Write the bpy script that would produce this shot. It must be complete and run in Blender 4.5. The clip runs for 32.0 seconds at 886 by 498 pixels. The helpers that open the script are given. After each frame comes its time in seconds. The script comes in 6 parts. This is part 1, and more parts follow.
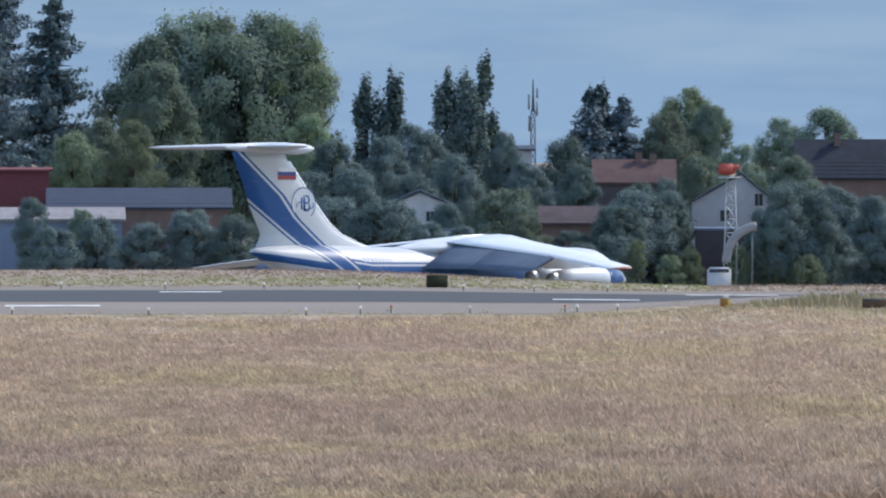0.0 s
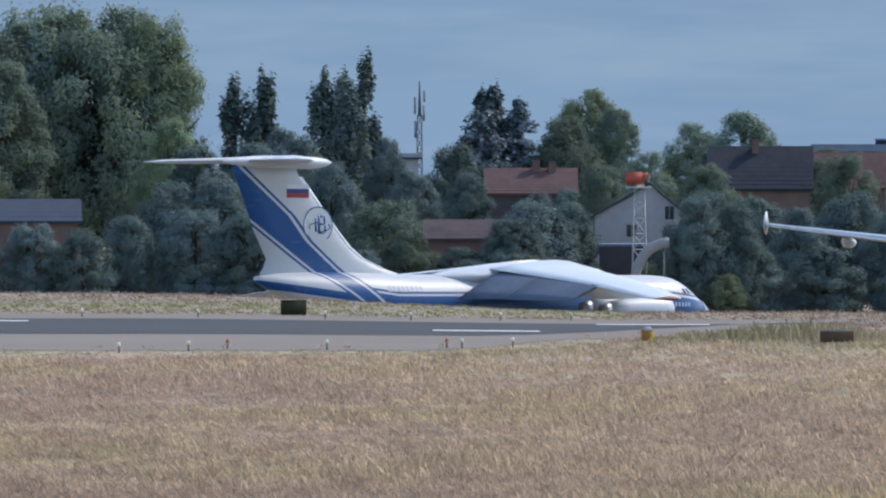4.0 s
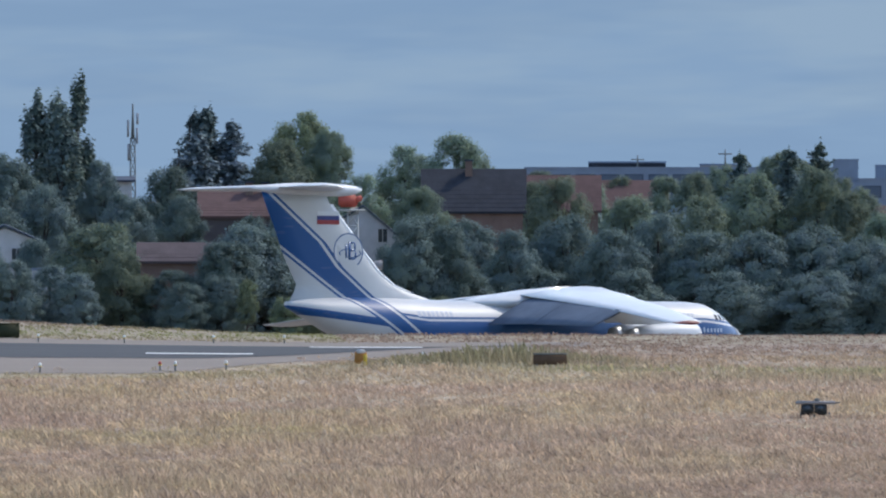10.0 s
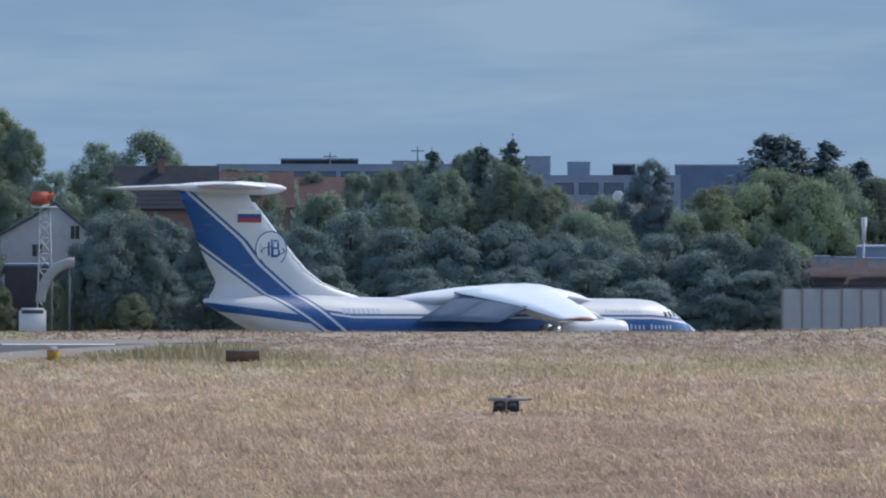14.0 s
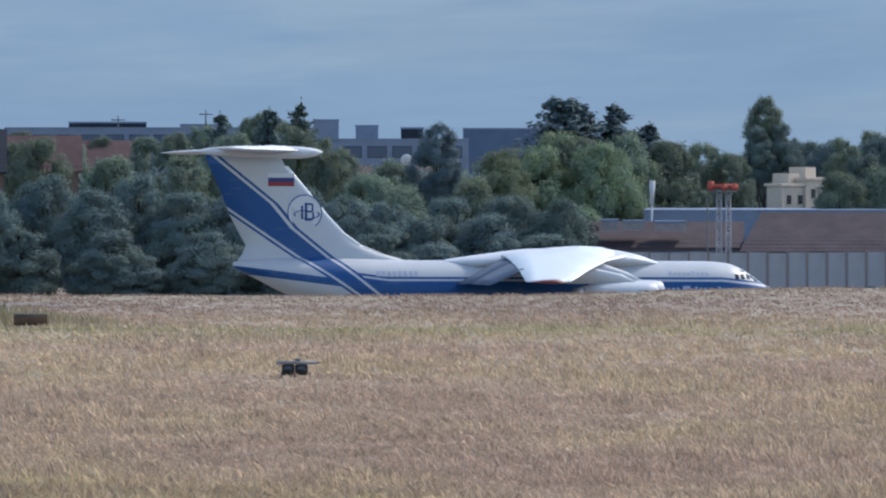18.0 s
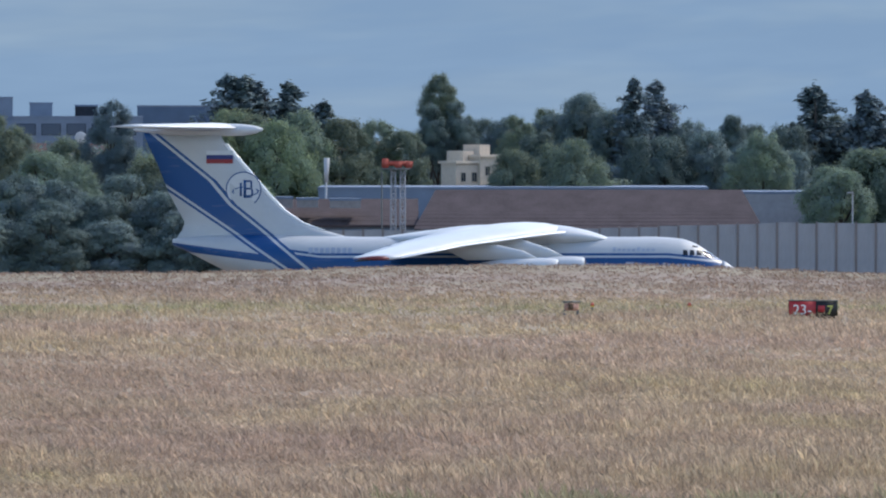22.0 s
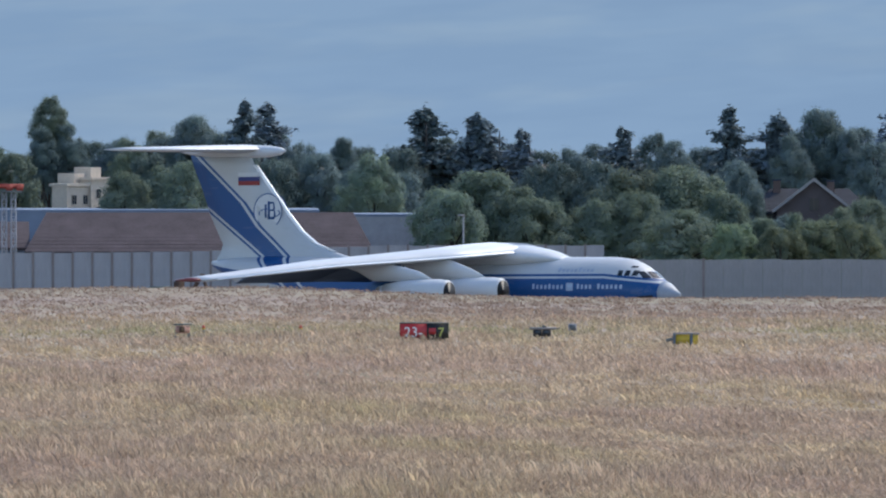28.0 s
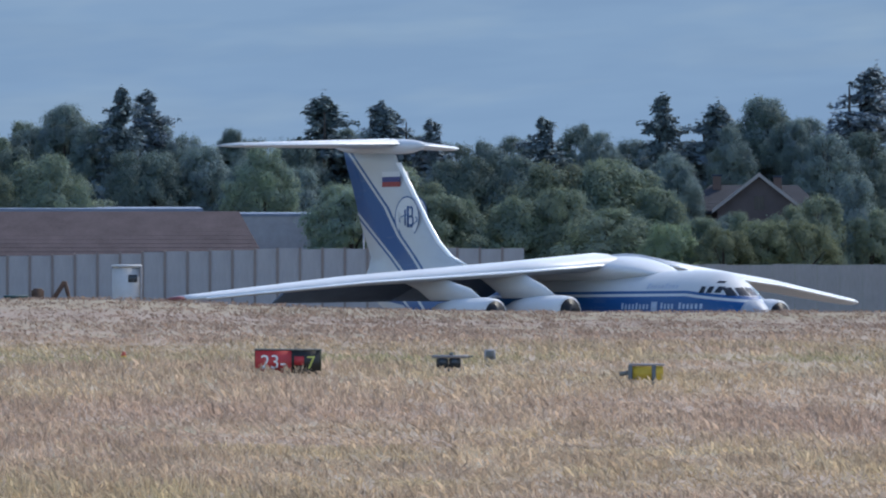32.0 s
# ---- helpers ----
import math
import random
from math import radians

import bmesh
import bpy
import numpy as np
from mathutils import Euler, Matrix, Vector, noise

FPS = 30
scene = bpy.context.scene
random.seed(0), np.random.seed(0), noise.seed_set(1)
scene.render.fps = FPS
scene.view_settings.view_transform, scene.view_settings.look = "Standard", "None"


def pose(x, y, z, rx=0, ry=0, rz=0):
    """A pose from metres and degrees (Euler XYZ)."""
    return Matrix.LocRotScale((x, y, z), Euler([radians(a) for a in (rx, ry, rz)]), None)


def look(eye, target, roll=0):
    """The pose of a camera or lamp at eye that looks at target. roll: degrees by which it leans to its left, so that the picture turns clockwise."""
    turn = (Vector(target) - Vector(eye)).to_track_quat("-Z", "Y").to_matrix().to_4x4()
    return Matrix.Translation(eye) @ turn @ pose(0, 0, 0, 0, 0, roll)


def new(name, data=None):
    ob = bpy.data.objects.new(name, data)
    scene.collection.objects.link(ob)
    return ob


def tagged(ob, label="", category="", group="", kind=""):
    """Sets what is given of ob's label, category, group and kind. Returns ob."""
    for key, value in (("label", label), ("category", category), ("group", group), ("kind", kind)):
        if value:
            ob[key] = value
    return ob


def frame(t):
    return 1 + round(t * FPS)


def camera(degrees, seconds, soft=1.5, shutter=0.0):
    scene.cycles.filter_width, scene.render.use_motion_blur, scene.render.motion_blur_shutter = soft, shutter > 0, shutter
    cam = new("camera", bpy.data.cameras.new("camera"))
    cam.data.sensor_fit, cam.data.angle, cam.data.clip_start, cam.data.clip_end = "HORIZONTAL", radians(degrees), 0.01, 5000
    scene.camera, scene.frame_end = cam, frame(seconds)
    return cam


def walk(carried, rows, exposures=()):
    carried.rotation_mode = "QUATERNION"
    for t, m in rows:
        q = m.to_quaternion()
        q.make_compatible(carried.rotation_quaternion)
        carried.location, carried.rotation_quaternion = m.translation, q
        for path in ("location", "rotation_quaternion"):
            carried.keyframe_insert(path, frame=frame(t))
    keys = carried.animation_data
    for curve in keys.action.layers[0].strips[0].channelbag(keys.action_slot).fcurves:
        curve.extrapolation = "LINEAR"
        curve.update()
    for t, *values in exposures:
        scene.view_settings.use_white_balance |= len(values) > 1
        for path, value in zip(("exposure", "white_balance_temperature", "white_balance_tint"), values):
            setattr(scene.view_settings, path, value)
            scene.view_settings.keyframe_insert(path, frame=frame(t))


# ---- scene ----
F = 784 / math.tan(radians(3.0))
EYE = 8.2
PATH = [
    (0, -2.09, -90, 9.39, -0.7974, 0.1613),
    (0.1, -2.01, -87.2, 9.32, -0.8017, 0.1344),
    (0.2, -1.92, -84.4, 9.24, -0.8058, 0.1067),
    (0.3, -1.84, -81.6, 9.16, -0.81, 0.0794),
    (0.4, -1.75, -78.8, 9.09, -0.8147, 0.0538),
    (0.5, -1.67, -76, 9.01, -0.8201, 0.031),
    (0.6, -1.55, -72.49, 8.86, -0.8266, 0.0055),
    (0.7, -1.43, -68.99, 8.72, -0.8337, -0.0237),
    (0.8, -1.31, -65.49, 8.57, -0.8414, -0.0479),
    (0.9, -1.19, -61.99, 8.42, -0.8493, -0.0588),
    (1, -1.07, -58.49, 8.27, -0.8573, -0.0479),
    (1.1, -1.06, -54.98, 8.6, -0.8675, -0.0076),
    (1.2, -1.05, -51.48, 8.93, -0.8802, 0.0566),
    (1.3, -1.05, -47.98, 9.26, -0.8919, 0.1331),
    (1.4, -1.04, -44.47, 9.58, -0.8994, 0.2104),
    (1.5, -1.04, -40.97, 9.91, -0.8994, 0.277),
    (1.6, -0.96, -37.47, 9.76, -0.8899, 0.3315),
    (1.7, -0.89, -33.96, 9.6, -0.8733, 0.3816),
    (1.8, -0.82, -30.46, 9.45, -0.8522, 0.4293),
    (1.9, -0.74, -26.96, 9.29, -0.8297, 0.4766),
    (2, -0.67, -23.46, 9.14, -0.8087, 0.5255),
    (2.1, -0.54, -19.96, 9.04, -0.7867, 0.582),
    (2.2, -0.42, -16.46, 8.93, -0.7617, 0.6447),
    (2.3, -0.29, -12.96, 8.83, -0.7374, 0.7047),
    (2.4, -0.17, -9.45, 8.73, -0.7176, 0.7531),
    (2.5, -0.04, -5.95, 8.62, -0.706, 0.7808),
    (2.7, 0, 0, 8.2, -0.6954, 0.802),
    (4.5, 0, 0, 8.2, -0.6527, 0.8869),
    (5, 0, 0, 8.2, -0.4229, 0.965),
    (5.5, 0, 0, 8.2, -0.2913, 1.3304),
    (6, 0, 0, 8.2, -0.3168, 1.6917),
    (6.5, 0, 0, 8.2, -0.2752, 2.1513),
    (7, 0, 0, 8.2, -0.362, 2.5075),
    (7.5, 0, 0, 8.2, -0.5581, 2.7345),
    (8, 0, 0, 8.2, -0.495, 2.712),
    (8.5, 0, 0, 8.2, -0.6218, 2.7671),
    (9, 0, 0, 8.2, -0.8149, 3.0349),
    (9.5, 0, 0, 8.2, -0.4868, 3.1757),
    (10, 0, 0, 8.2, -0.5218, 2.818),
    (10.5, 0, 0, 8.2, -0.7548, 2.988),
    (11, 0, 0, 8.2, -0.7924, 3.3019),
    (11.5, 0, 0, 8.2, -0.9113, 3.822),
    (12, 0, 0, 8.2, -0.7782, 4.0115),
    (12.5, 0, 0, 8.2, -0.7919, 4.1016),
    (13, 0, 0, 8.2, -0.8525, 4.2579),
    (13.5, 0, 0, 8.2, -0.7344, 4.6116),
    (14, 0, 0, 8.2, -0.5426, 4.902),
    (14.5, 0, 0, 8.2, -0.6665, 5.2605),
    (15, 0, 0, 8.2, -0.7591, 5.5408),
    (15.5, 0, 0, 8.2, -0.8152, 5.7369),
    (17.5, 0, 0, 8.2, -0.7824, 6.1674),
    (18, 0, 0, 8.2, -0.7907, 6.337),
    (18.5, 0, 0, 8.2, -0.8185, 6.5886),
    (19, 0, 0, 8.2, -0.9048, 6.8493),
    (19.5, 0, 0, 8.2, -0.8339, 7.1172),
    (20, 0, 0, 8.2, -0.8904, 7.4385),
    (20.5, 0, 0, 8.2, -0.9811, 7.6838),
    (21, 0, 0, 8.2, -1.044, 8.4954),
    (21.5, 0, 0, 8.2, -0.8968, 8.7065),
    (22, 0, 0, 8.2, -0.9436, 8.5439),
    (22.5, 0, 0, 8.2, -0.8792, 8.6332),
    (23, 0, 0, 8.2, -0.7989, 8.8891),
    (23.5, 0, 0, 8.2, -0.7086, 9.0844),
    (24, 0, 0, 8.2, -0.727, 9.5753),
    (24.5, 0, 0, 8.2, -0.824, 9.8535),
    (25, 0, 0, 8.2, -0.8101, 10.0107),
    (25.5, 0, 0, 8.2, -1.0935, 10.2444),
    (27.5, 0, 0, 8.2, -0.8378, 10.6945),
    (28, 0, 0, 8.2, -0.7906, 11.1793),
    (28.5, 0, 0, 8.2, -0.6688, 11.5946),
    (28.6, 0.13, 0.68, 8.18, -0.6564, 11.6131),
    (28.7, 0.26, 1.35, 8.16, -0.649, 11.6054),
    (28.8, 0.4, 2.03, 8.14, -0.6442, 11.5819),
    (28.9, 0.53, 2.71, 8.12, -0.6392, 11.5525),
    (29, 0.66, 3.39, 8.1, -0.6313, 11.5276),
    (29.1, 1.38, 6.76, 8, -0.6145, 11.5015),
    (29.2, 2.11, 10.14, 7.9, -0.5906, 11.4674),
    (29.3, 2.83, 13.51, 7.8, -0.5686, 11.4337),
    (29.4, 3.56, 16.88, 7.7, -0.5578, 11.4088),
    (29.5, 4.28, 20.26, 7.6, -0.5673, 11.401),
    (29.6, 4.99, 23.64, 7.7, -0.6092, 11.4161),
    (29.7, 5.7, 27.01, 7.8, -0.6774, 11.4484),
    (29.8, 6.41, 30.39, 7.9, -0.7538, 11.4895),
    (29.9, 7.12, 33.77, 8, -0.8203, 11.5308),
    (30, 7.83, 37.15, 8.1, -0.8589, 11.564),
    (30.1, 8.54, 40.52, 8.04, -0.8624, 11.5908),
    (30.2, 9.25, 43.9, 7.97, -0.8429, 11.6168),
    (30.3, 9.97, 47.27, 7.91, -0.811, 11.6394),
    (30.4, 10.68, 50.65, 7.85, -0.7773, 11.656),
    (30.5, 11.4, 54.03, 7.79, -0.7524, 11.6639),
    (30.6, 12.11, 57.4, 7.69, -0.7357, 11.6589),
    (30.7, 12.82, 60.78, 7.59, -0.7202, 11.6426),
    (30.8, 13.53, 64.16, 7.48, -0.7067, 11.6216),
    (30.9, 14.24, 67.54, 7.38, -0.696, 11.6024),
    (31, 14.95, 70.91, 7.28, -0.689, 11.5916),
    (31.1, 15.61, 73.95, 7.18, -0.6865, 11.589),
    (31.2, 16.27, 76.98, 7.08, -0.6879, 11.5901),
    (31.3, 16.93, 80.02, 6.98, -0.692, 11.5954),
    (31.4, 17.6, 83.05, 6.88, -0.6977, 11.6052),
    (31.5, 18.26, 86.09, 6.78, -0.7038, 11.6198),
    (31.6, 18.26, 86.09, 6.78, -0.7109, 11.641),
    (31.7, 18.27, 86.08, 6.79, -0.7196, 11.6687),
    (31.8, 18.27, 86.08, 6.79, -0.7293, 11.7),
    (31.9, 18.27, 86.08, 6.79, -0.7392, 11.7322),
    (32, 18.28, 86.08, 6.8, -0.7487, 11.7627),
]
cam = camera(6.0, 32.0, 2.1)
walk(cam, [(t, pose(x, y, z, 90 + el, 0, -az)) for t, x, y, z, el, az in PATH], [(0, 0.64, 6500, 10), (1.2, 0.64, 6500, 10), (2.0, 0.43, 6500, 10), (5, 0.45, 6450, 10), (9, 0.47, 6500, 10), (28, 0.47, 6500, 10), (29.5, 0.43, 6350, 10), (32, 0.43, 6300, 10)])

# ---- world and sun ----
SUN_ELEVATION, SUN_AZIMUTH = 46, 56
world = bpy.data.worlds.new("sky")
scene.world = world
world.use_nodes = True
sky = world.node_tree.nodes.new("ShaderNodeTexSky")
sky.sky_type, sky.sun_disc = "NISHITA", False
sky.sun_elevation, sky.sun_rotation = radians(SUN_ELEVATION), radians(SUN_AZIMUTH)
sky.ozone_density = 2.0
background = world.node_tree.nodes["Background"]
background.inputs["Strength"].default_value = 0.2
world.node_tree.links.new(sky.outputs[0], background.inputs["Color"])
sun = new("sun", bpy.data.lights.new("sun", "SUN"))
sun.data.energy, sun.data.angle, sun.data.color = 2.2, radians(0.53), (1.0, 0.93, 0.82)
se, sa = radians(SUN_ELEVATION), radians(SUN_AZIMUTH)
sun.matrix_world = look((0, 0, 60), (-math.sin(sa) * math.cos(se) * 50, -math.cos(sa) * math.cos(se) * 50, 60 - math.sin(se) * 50))


# ---- helpers of this scene ----
def at(u, d, z=0.0):
    """A place on the bearing u (in units of 1/F) at d metres."""
    a = u / F
    return Vector((d * math.sin(a), d * math.cos(a), z))


def high(v, d):
    """The height at d metres that is seen v units over the eye's level."""
    return EYE + v * d / F


def smooth(a, b, x):
    k = min(1.0, max(0.0, (x - a) / (b - a)))
    return k * k * (3 - 2 * k)


def ground_z(x, y):
    d = math.hypot(x, y)
    u = math.atan2(x, max(y, 1.0)) * F
    w = smooth(-400, 600, u)
    crest = 480 - 40 * w
    low = -6.7 - 0.9 * smooth(0, 1600, u)
    z = -0.35 * w * smooth(330, 440, d)
    z += (0.42 * smooth(1750, 2300, u) * (1 - smooth(2550, 3000, u)) - 0.14 * smooth(2900, 3300, u)) * smooth(375, 435, d)
    z += (low - z) * smooth(crest, crest + 100, d)
    return z - 0.6 * smooth(680, 800, d)


def mesh_of(name, bm):
    me = bpy.data.meshes.new(name)
    bm.normal_update()
    bm.to_mesh(me)
    bm.free()
    return me


def part(name, bm, material, parent, label="", flat=False):
    me = bm if isinstance(bm, bpy.types.Mesh) else mesh_of(name, bm)
    if material and not me.materials:
        me.materials.append(material)
    if not flat:
        me.shade_smooth()
    ob = new(name, me)
    ob.parent = parent
    if label:
        ob["label"] = label
    return ob


def thing(name, m, label, category, group="", kind=""):
    ob = new(name)
    ob.matrix_basis = m
    ob.empty_display_size = 0.5
    return tagged(ob, label, category, group, kind)


def box(bm, x0, x1, y0, y1, z0, z1, bevel=0.0):
    v = bmesh.ops.create_cube(bm, size=1.0)["verts"]
    for p in v:
        p.co = Vector((x0 + (p.co.x + 0.5) * (x1 - x0), y0 + (p.co.y + 0.5) * (y1 - y0), z0 + (p.co.z + 0.5) * (z1 - z0)))
    if bevel:
        es = list({e for p in v for e in p.link_edges})
        bmesh.ops.bevel(bm, geom=es, offset=bevel, segments=2, affect="EDGES")
    return bm


def boxed(x0, x1, y0, y1, z0, z1, bevel=0.0):
    return box(bmesh.new(), x0, x1, y0, y1, z0, z1, bevel)


def rod(bm, a, b, r0, r1=None, n=8):
    a, b = Vector(a), Vector(b)
    q = (b - a).to_track_quat("Z", "Y").to_matrix().to_4x4()
    m = Matrix.Translation((a + b) / 2) @ q
    bmesh.ops.create_cone(bm, cap_ends=True, segments=n, radius1=r0, radius2=r0 if r1 is None else r1, depth=(b - a).length, matrix=m)
    return bm


def loft(rings, close=True, caps=True):
    """A skin over rings of equally many points."""
    bm = bmesh.new()
    vs = [[bm.verts.new(p) for p in ring] for ring in rings]
    n = len(rings[0])
    for a, b in zip(vs, vs[1:]):
        for i in range(n if close else n - 1):
            j = (i + 1) % n
            bm.faces.new((a[i], a[j], b[j], b[i]))
    if caps:
        bm.faces.new(vs[0])
        bm.faces.new(vs[-1])
    bmesh.ops.recalc_face_normals(bm, faces=bm.faces)
    return bm


def tube(stations, n=40, x0=0.0):
    """A fuselage: stations of distance aft, bottom, top, half width; x0 is the nose."""
    rings = []
    for s, lo, hi, w in stations:
        c, h = (lo + hi) / 2, (hi - lo) / 2
        rings.append([(x0 - s, w * math.cos(2 * math.pi * k / n), c + h * math.sin(2 * math.pi * k / n)) for k in range(n)])
    return loft(rings)


def smooth_stations(st, step=0.5):
    """Finer stations by a monotone cubic between those given."""
    a = np.array(st, float)
    s = a[:, 0]
    out = []
    xs = np.unique(np.concatenate([np.arange(s[0], s[-1], step), s]))
    cols = []
    for c in range(1, a.shape[1]):
        y = a[:, c]
        d = np.diff(y) / np.diff(s)
        m = np.zeros(len(s))
        m[0], m[-1] = d[0], d[-1]
        for i in range(1, len(s) - 1):
            m[i] = 0 if d[i - 1] * d[i] <= 0 else 2 * d[i - 1] * d[i] / (d[i - 1] + d[i])
        k = np.clip(np.searchsorted(s, xs, side="right") - 1, 0, len(s) - 2)
        h = s[k + 1] - s[k]
        t = (xs - s[k]) / h
        cols.append((2 * t**3 - 3 * t**2 + 1) * y[k] + (t**3 - 2 * t**2 + t) * h * m[k] + (-2 * t**3 + 3 * t**2) * y[k + 1] + (t**3 - t**2) * h * m[k + 1])
    return [(x, *[c[i] for c in cols]) for i, x in enumerate(xs)]


def hull_at(stations, s):
    a = np.array(stations)
    return [float(np.interp(s, a[:, 0], a[:, k])) for k in (1, 2, 3)]


def front_patch(stations, x0, corners, lift=0.02, n=6):
    """A pane laid on the nose: its four corners as y, z seen from ahead."""
    a = np.array(stations)
    lo, hi, w = a[:, 1], a[:, 2], a[:, 3]

    def spot(y, z):
        e = (y / w) ** 2 + ((z - (lo + hi) / 2) / ((hi - lo) / 2)) ** 2
        i = int(np.argmax(e < 1.0))
        k = (e[i - 1] - 1) / (e[i - 1] - e[i]) if i else 0
        return (x0 - (a[i - 1, 0] + k * (a[i, 0] - a[i - 1, 0])) + lift, y, z + lift)

    c = [Vector(q) for q in corners]
    rows = []
    for i in range(n + 1):
        p, q = c[0].lerp(c[3], i / n), c[1].lerp(c[2], i / n)
        rows.append([spot(*p.lerp(q, j / n)) for j in range(n + 1)])
    return loft(rows, close=False, caps=False)


def side_patch(stations, x0, side, corners, lift=0.02, n=4):
    """A pane or mark laid on the flank: its four corners as distance aft, z."""
    c = [Vector(q) for q in corners]
    rows = []
    for i in range(n + 1):
        p, q = c[0].lerp(c[3], i / n), c[1].lerp(c[2], i / n)
        row = []
        for j in range(n + 1):
            s, z = p.lerp(q, j / n)
            lo, hi, w = hull_at(stations, s)
            k = max(0.0, 1 - ((z - (lo + hi) / 2) / ((hi - lo) / 2)) ** 2)
            row.append((x0 - s, side * (w * math.sqrt(k) + lift), z))
        rows.append(row)
    return loft(rows, close=False, caps=False)


FOIL = [(0, 0), (0.012, 0.022), (0.05, 0.045), (0.14, 0.066), (0.3, 0.076), (0.5, 0.066), (0.75, 0.036), (1, 0.004)]


def wing(sections, thick=1.0, vertical=False):
    """A lifting surface: sections of leading edge x, span y, z, chord, with the foil's thickness across."""
    rings = []
    for x, y, z, c in sections:
        up = [(x - u * c, v * c * thick) for u, v in FOIL]
        dn = [(x - u * c, -v * c * thick * (1.0 if vertical else 0.7)) for u, v in FOIL[-1:0:-1]]
        rings.append([(px, y + pv, z) if vertical else (px, y, z + pv) for px, pv in up + dn])
    return loft(rings)


# ---- materials ----
def material(name, rough=0.6, metal=0.0):
    m = bpy.data.materials.new(name)
    m.use_nodes = True
    b = m.node_tree.nodes["Principled BSDF"]
    b.inputs["Roughness"].default_value, b.inputs["Metallic"].default_value = rough, metal
    return m, m.node_tree, b


def node(nt, kind, **props):
    n = nt.nodes.new(kind)
    for k, v in props.items():
        n.inputs[k.replace("_", " ").title() if k.replace("_", " ").title() in n.inputs else k].default_value = v
    return n


def calc(nt, op, a, b=0.0, c=0.0):
    n = nt.nodes.new("ShaderNodeMath")
    n.operation = op
    for i, v in enumerate((a, b, c)):
        if isinstance(v, (int, float)):
            n.inputs[i].default_value = v
        else:
            nt.links.new(v, n.inputs[i])
    return n.outputs[0]


def blend(nt, k, a, b):
    n = nt.nodes.new("ShaderNodeMix")
    n.data_type = "RGBA"
    for sock, v in ((n.inputs[0], k), (n.inputs[6], a), (n.inputs[7], b)):
        if isinstance(v, tuple):
            sock.default_value = (*v, 1)
        elif isinstance(v, (int, float)):
            sock.default_value = v
        else:
            nt.links.new(v, sock)
    return n.outputs[2]


def grain(nt, scale, detail=4.0, rough=0.6, coord="Object", stretch=None):
    tc = nt.nodes.new("ShaderNodeTexCoord")
    n = nt.nodes.new("ShaderNodeTexNoise")
    n.inputs["Scale"].default_value, n.inputs["Detail"].default_value, n.inputs["Roughness"].default_value = scale, detail, rough
    src = tc.outputs[coord]
    if stretch:
        mp = nt.nodes.new("ShaderNodeMapping")
        mp.inputs["Scale"].default_value = stretch
        nt.links.new(src, mp.inputs[0])
        src = mp.outputs[0]
    nt.links.new(src, n.inputs["Vector"])
    return n.outputs["Fac"]


def ramp(nt, k, *stops):
    n = nt.nodes.new("ShaderNodeValToRGB")
    e = n.color_ramp.elements
    while len(e) < len(stops):
        e.new(0.5)
    for q, (p, c) in zip(e, stops):
        q.position, q.color = p, (*c, 1)
    nt.links.new(k, n.inputs[0])
    return n.outputs[0]


def bumped(nt, b, k, strength=0.3, distance=0.02):
    n = nt.nodes.new("ShaderNodeBump")
    n.inputs["Strength"].default_value, n.inputs["Distance"].default_value = strength, distance
    nt.links.new(k, n.inputs["Height"])
    nt.links.new(n.outputs[0], b.inputs["Normal"])


def plain(name, colour, rough=0.6, metal=0.0, vary=0.25, scale=3.0, fine=40.0):
    """A paint or surface with two scales of wear."""
    m, nt, b = material(name, rough, metal)
    k = calc(nt, "ADD", calc(nt, "MULTIPLY", grain(nt, scale), 0.6), calc(nt, "MULTIPLY", grain(nt, fine), 0.4))
    lo, hi = tuple(c * (1 - vary) for c in colour), tuple(min(1, c * (1 + vary)) for c in colour)
    nt.links.new(ramp(nt, k, (0.3, lo), (0.7, hi)), b.inputs["Base Color"])
    b.inputs["Specular IOR Level"].default_value = 0.5 if rough < 0.65 else 0.15
    bumped(nt, b, k, 0.15)
    return m


def leaf(name, dark, light, thin=0.4, rough=0.65):
    m, nt, b = material(name, rough)
    isl = nt.nodes.new("ShaderNodeNewGeometry").outputs["Random Per Island"]
    k = calc(nt, "ADD", calc(nt, "MULTIPLY", grain(nt, 0.35, 3), 0.7), calc(nt, "MULTIPLY", isl, 0.25))
    c = ramp(nt, k, (0.3, dark), (0.75, light))
    rnd = nt.nodes.new("ShaderNodeObjectInfo").outputs["Random"]
    hs = nt.nodes.new("ShaderNodeHueSaturation")
    nt.links.new(calc(nt, "MULTIPLY_ADD", rnd, 0.05, 0.475), hs.inputs["Hue"])
    nt.links.new(calc(nt, "MULTIPLY_ADD", rnd, 0.5, 0.75), hs.inputs["Value"])
    nt.links.new(c, hs.inputs["Color"])
    nt.links.new(hs.outputs[0], b.inputs["Base Color"])
    b.inputs["Specular IOR Level"].default_value = 0.08
    tl = nt.nodes.new("ShaderNodeBsdfTranslucent")
    nt.links.new(hs.outputs[0], tl.inputs[0])
    mx = nt.nodes.new("ShaderNodeMixShader")
    mx.inputs[0].default_value = thin
    nt.links.new(b.outputs[0], mx.inputs[1])
    nt.links.new(tl.outputs[0], mx.inputs[2])
    nt.links.new(mx.outputs[0], nt.nodes["Material Output"].inputs[0])
    return m


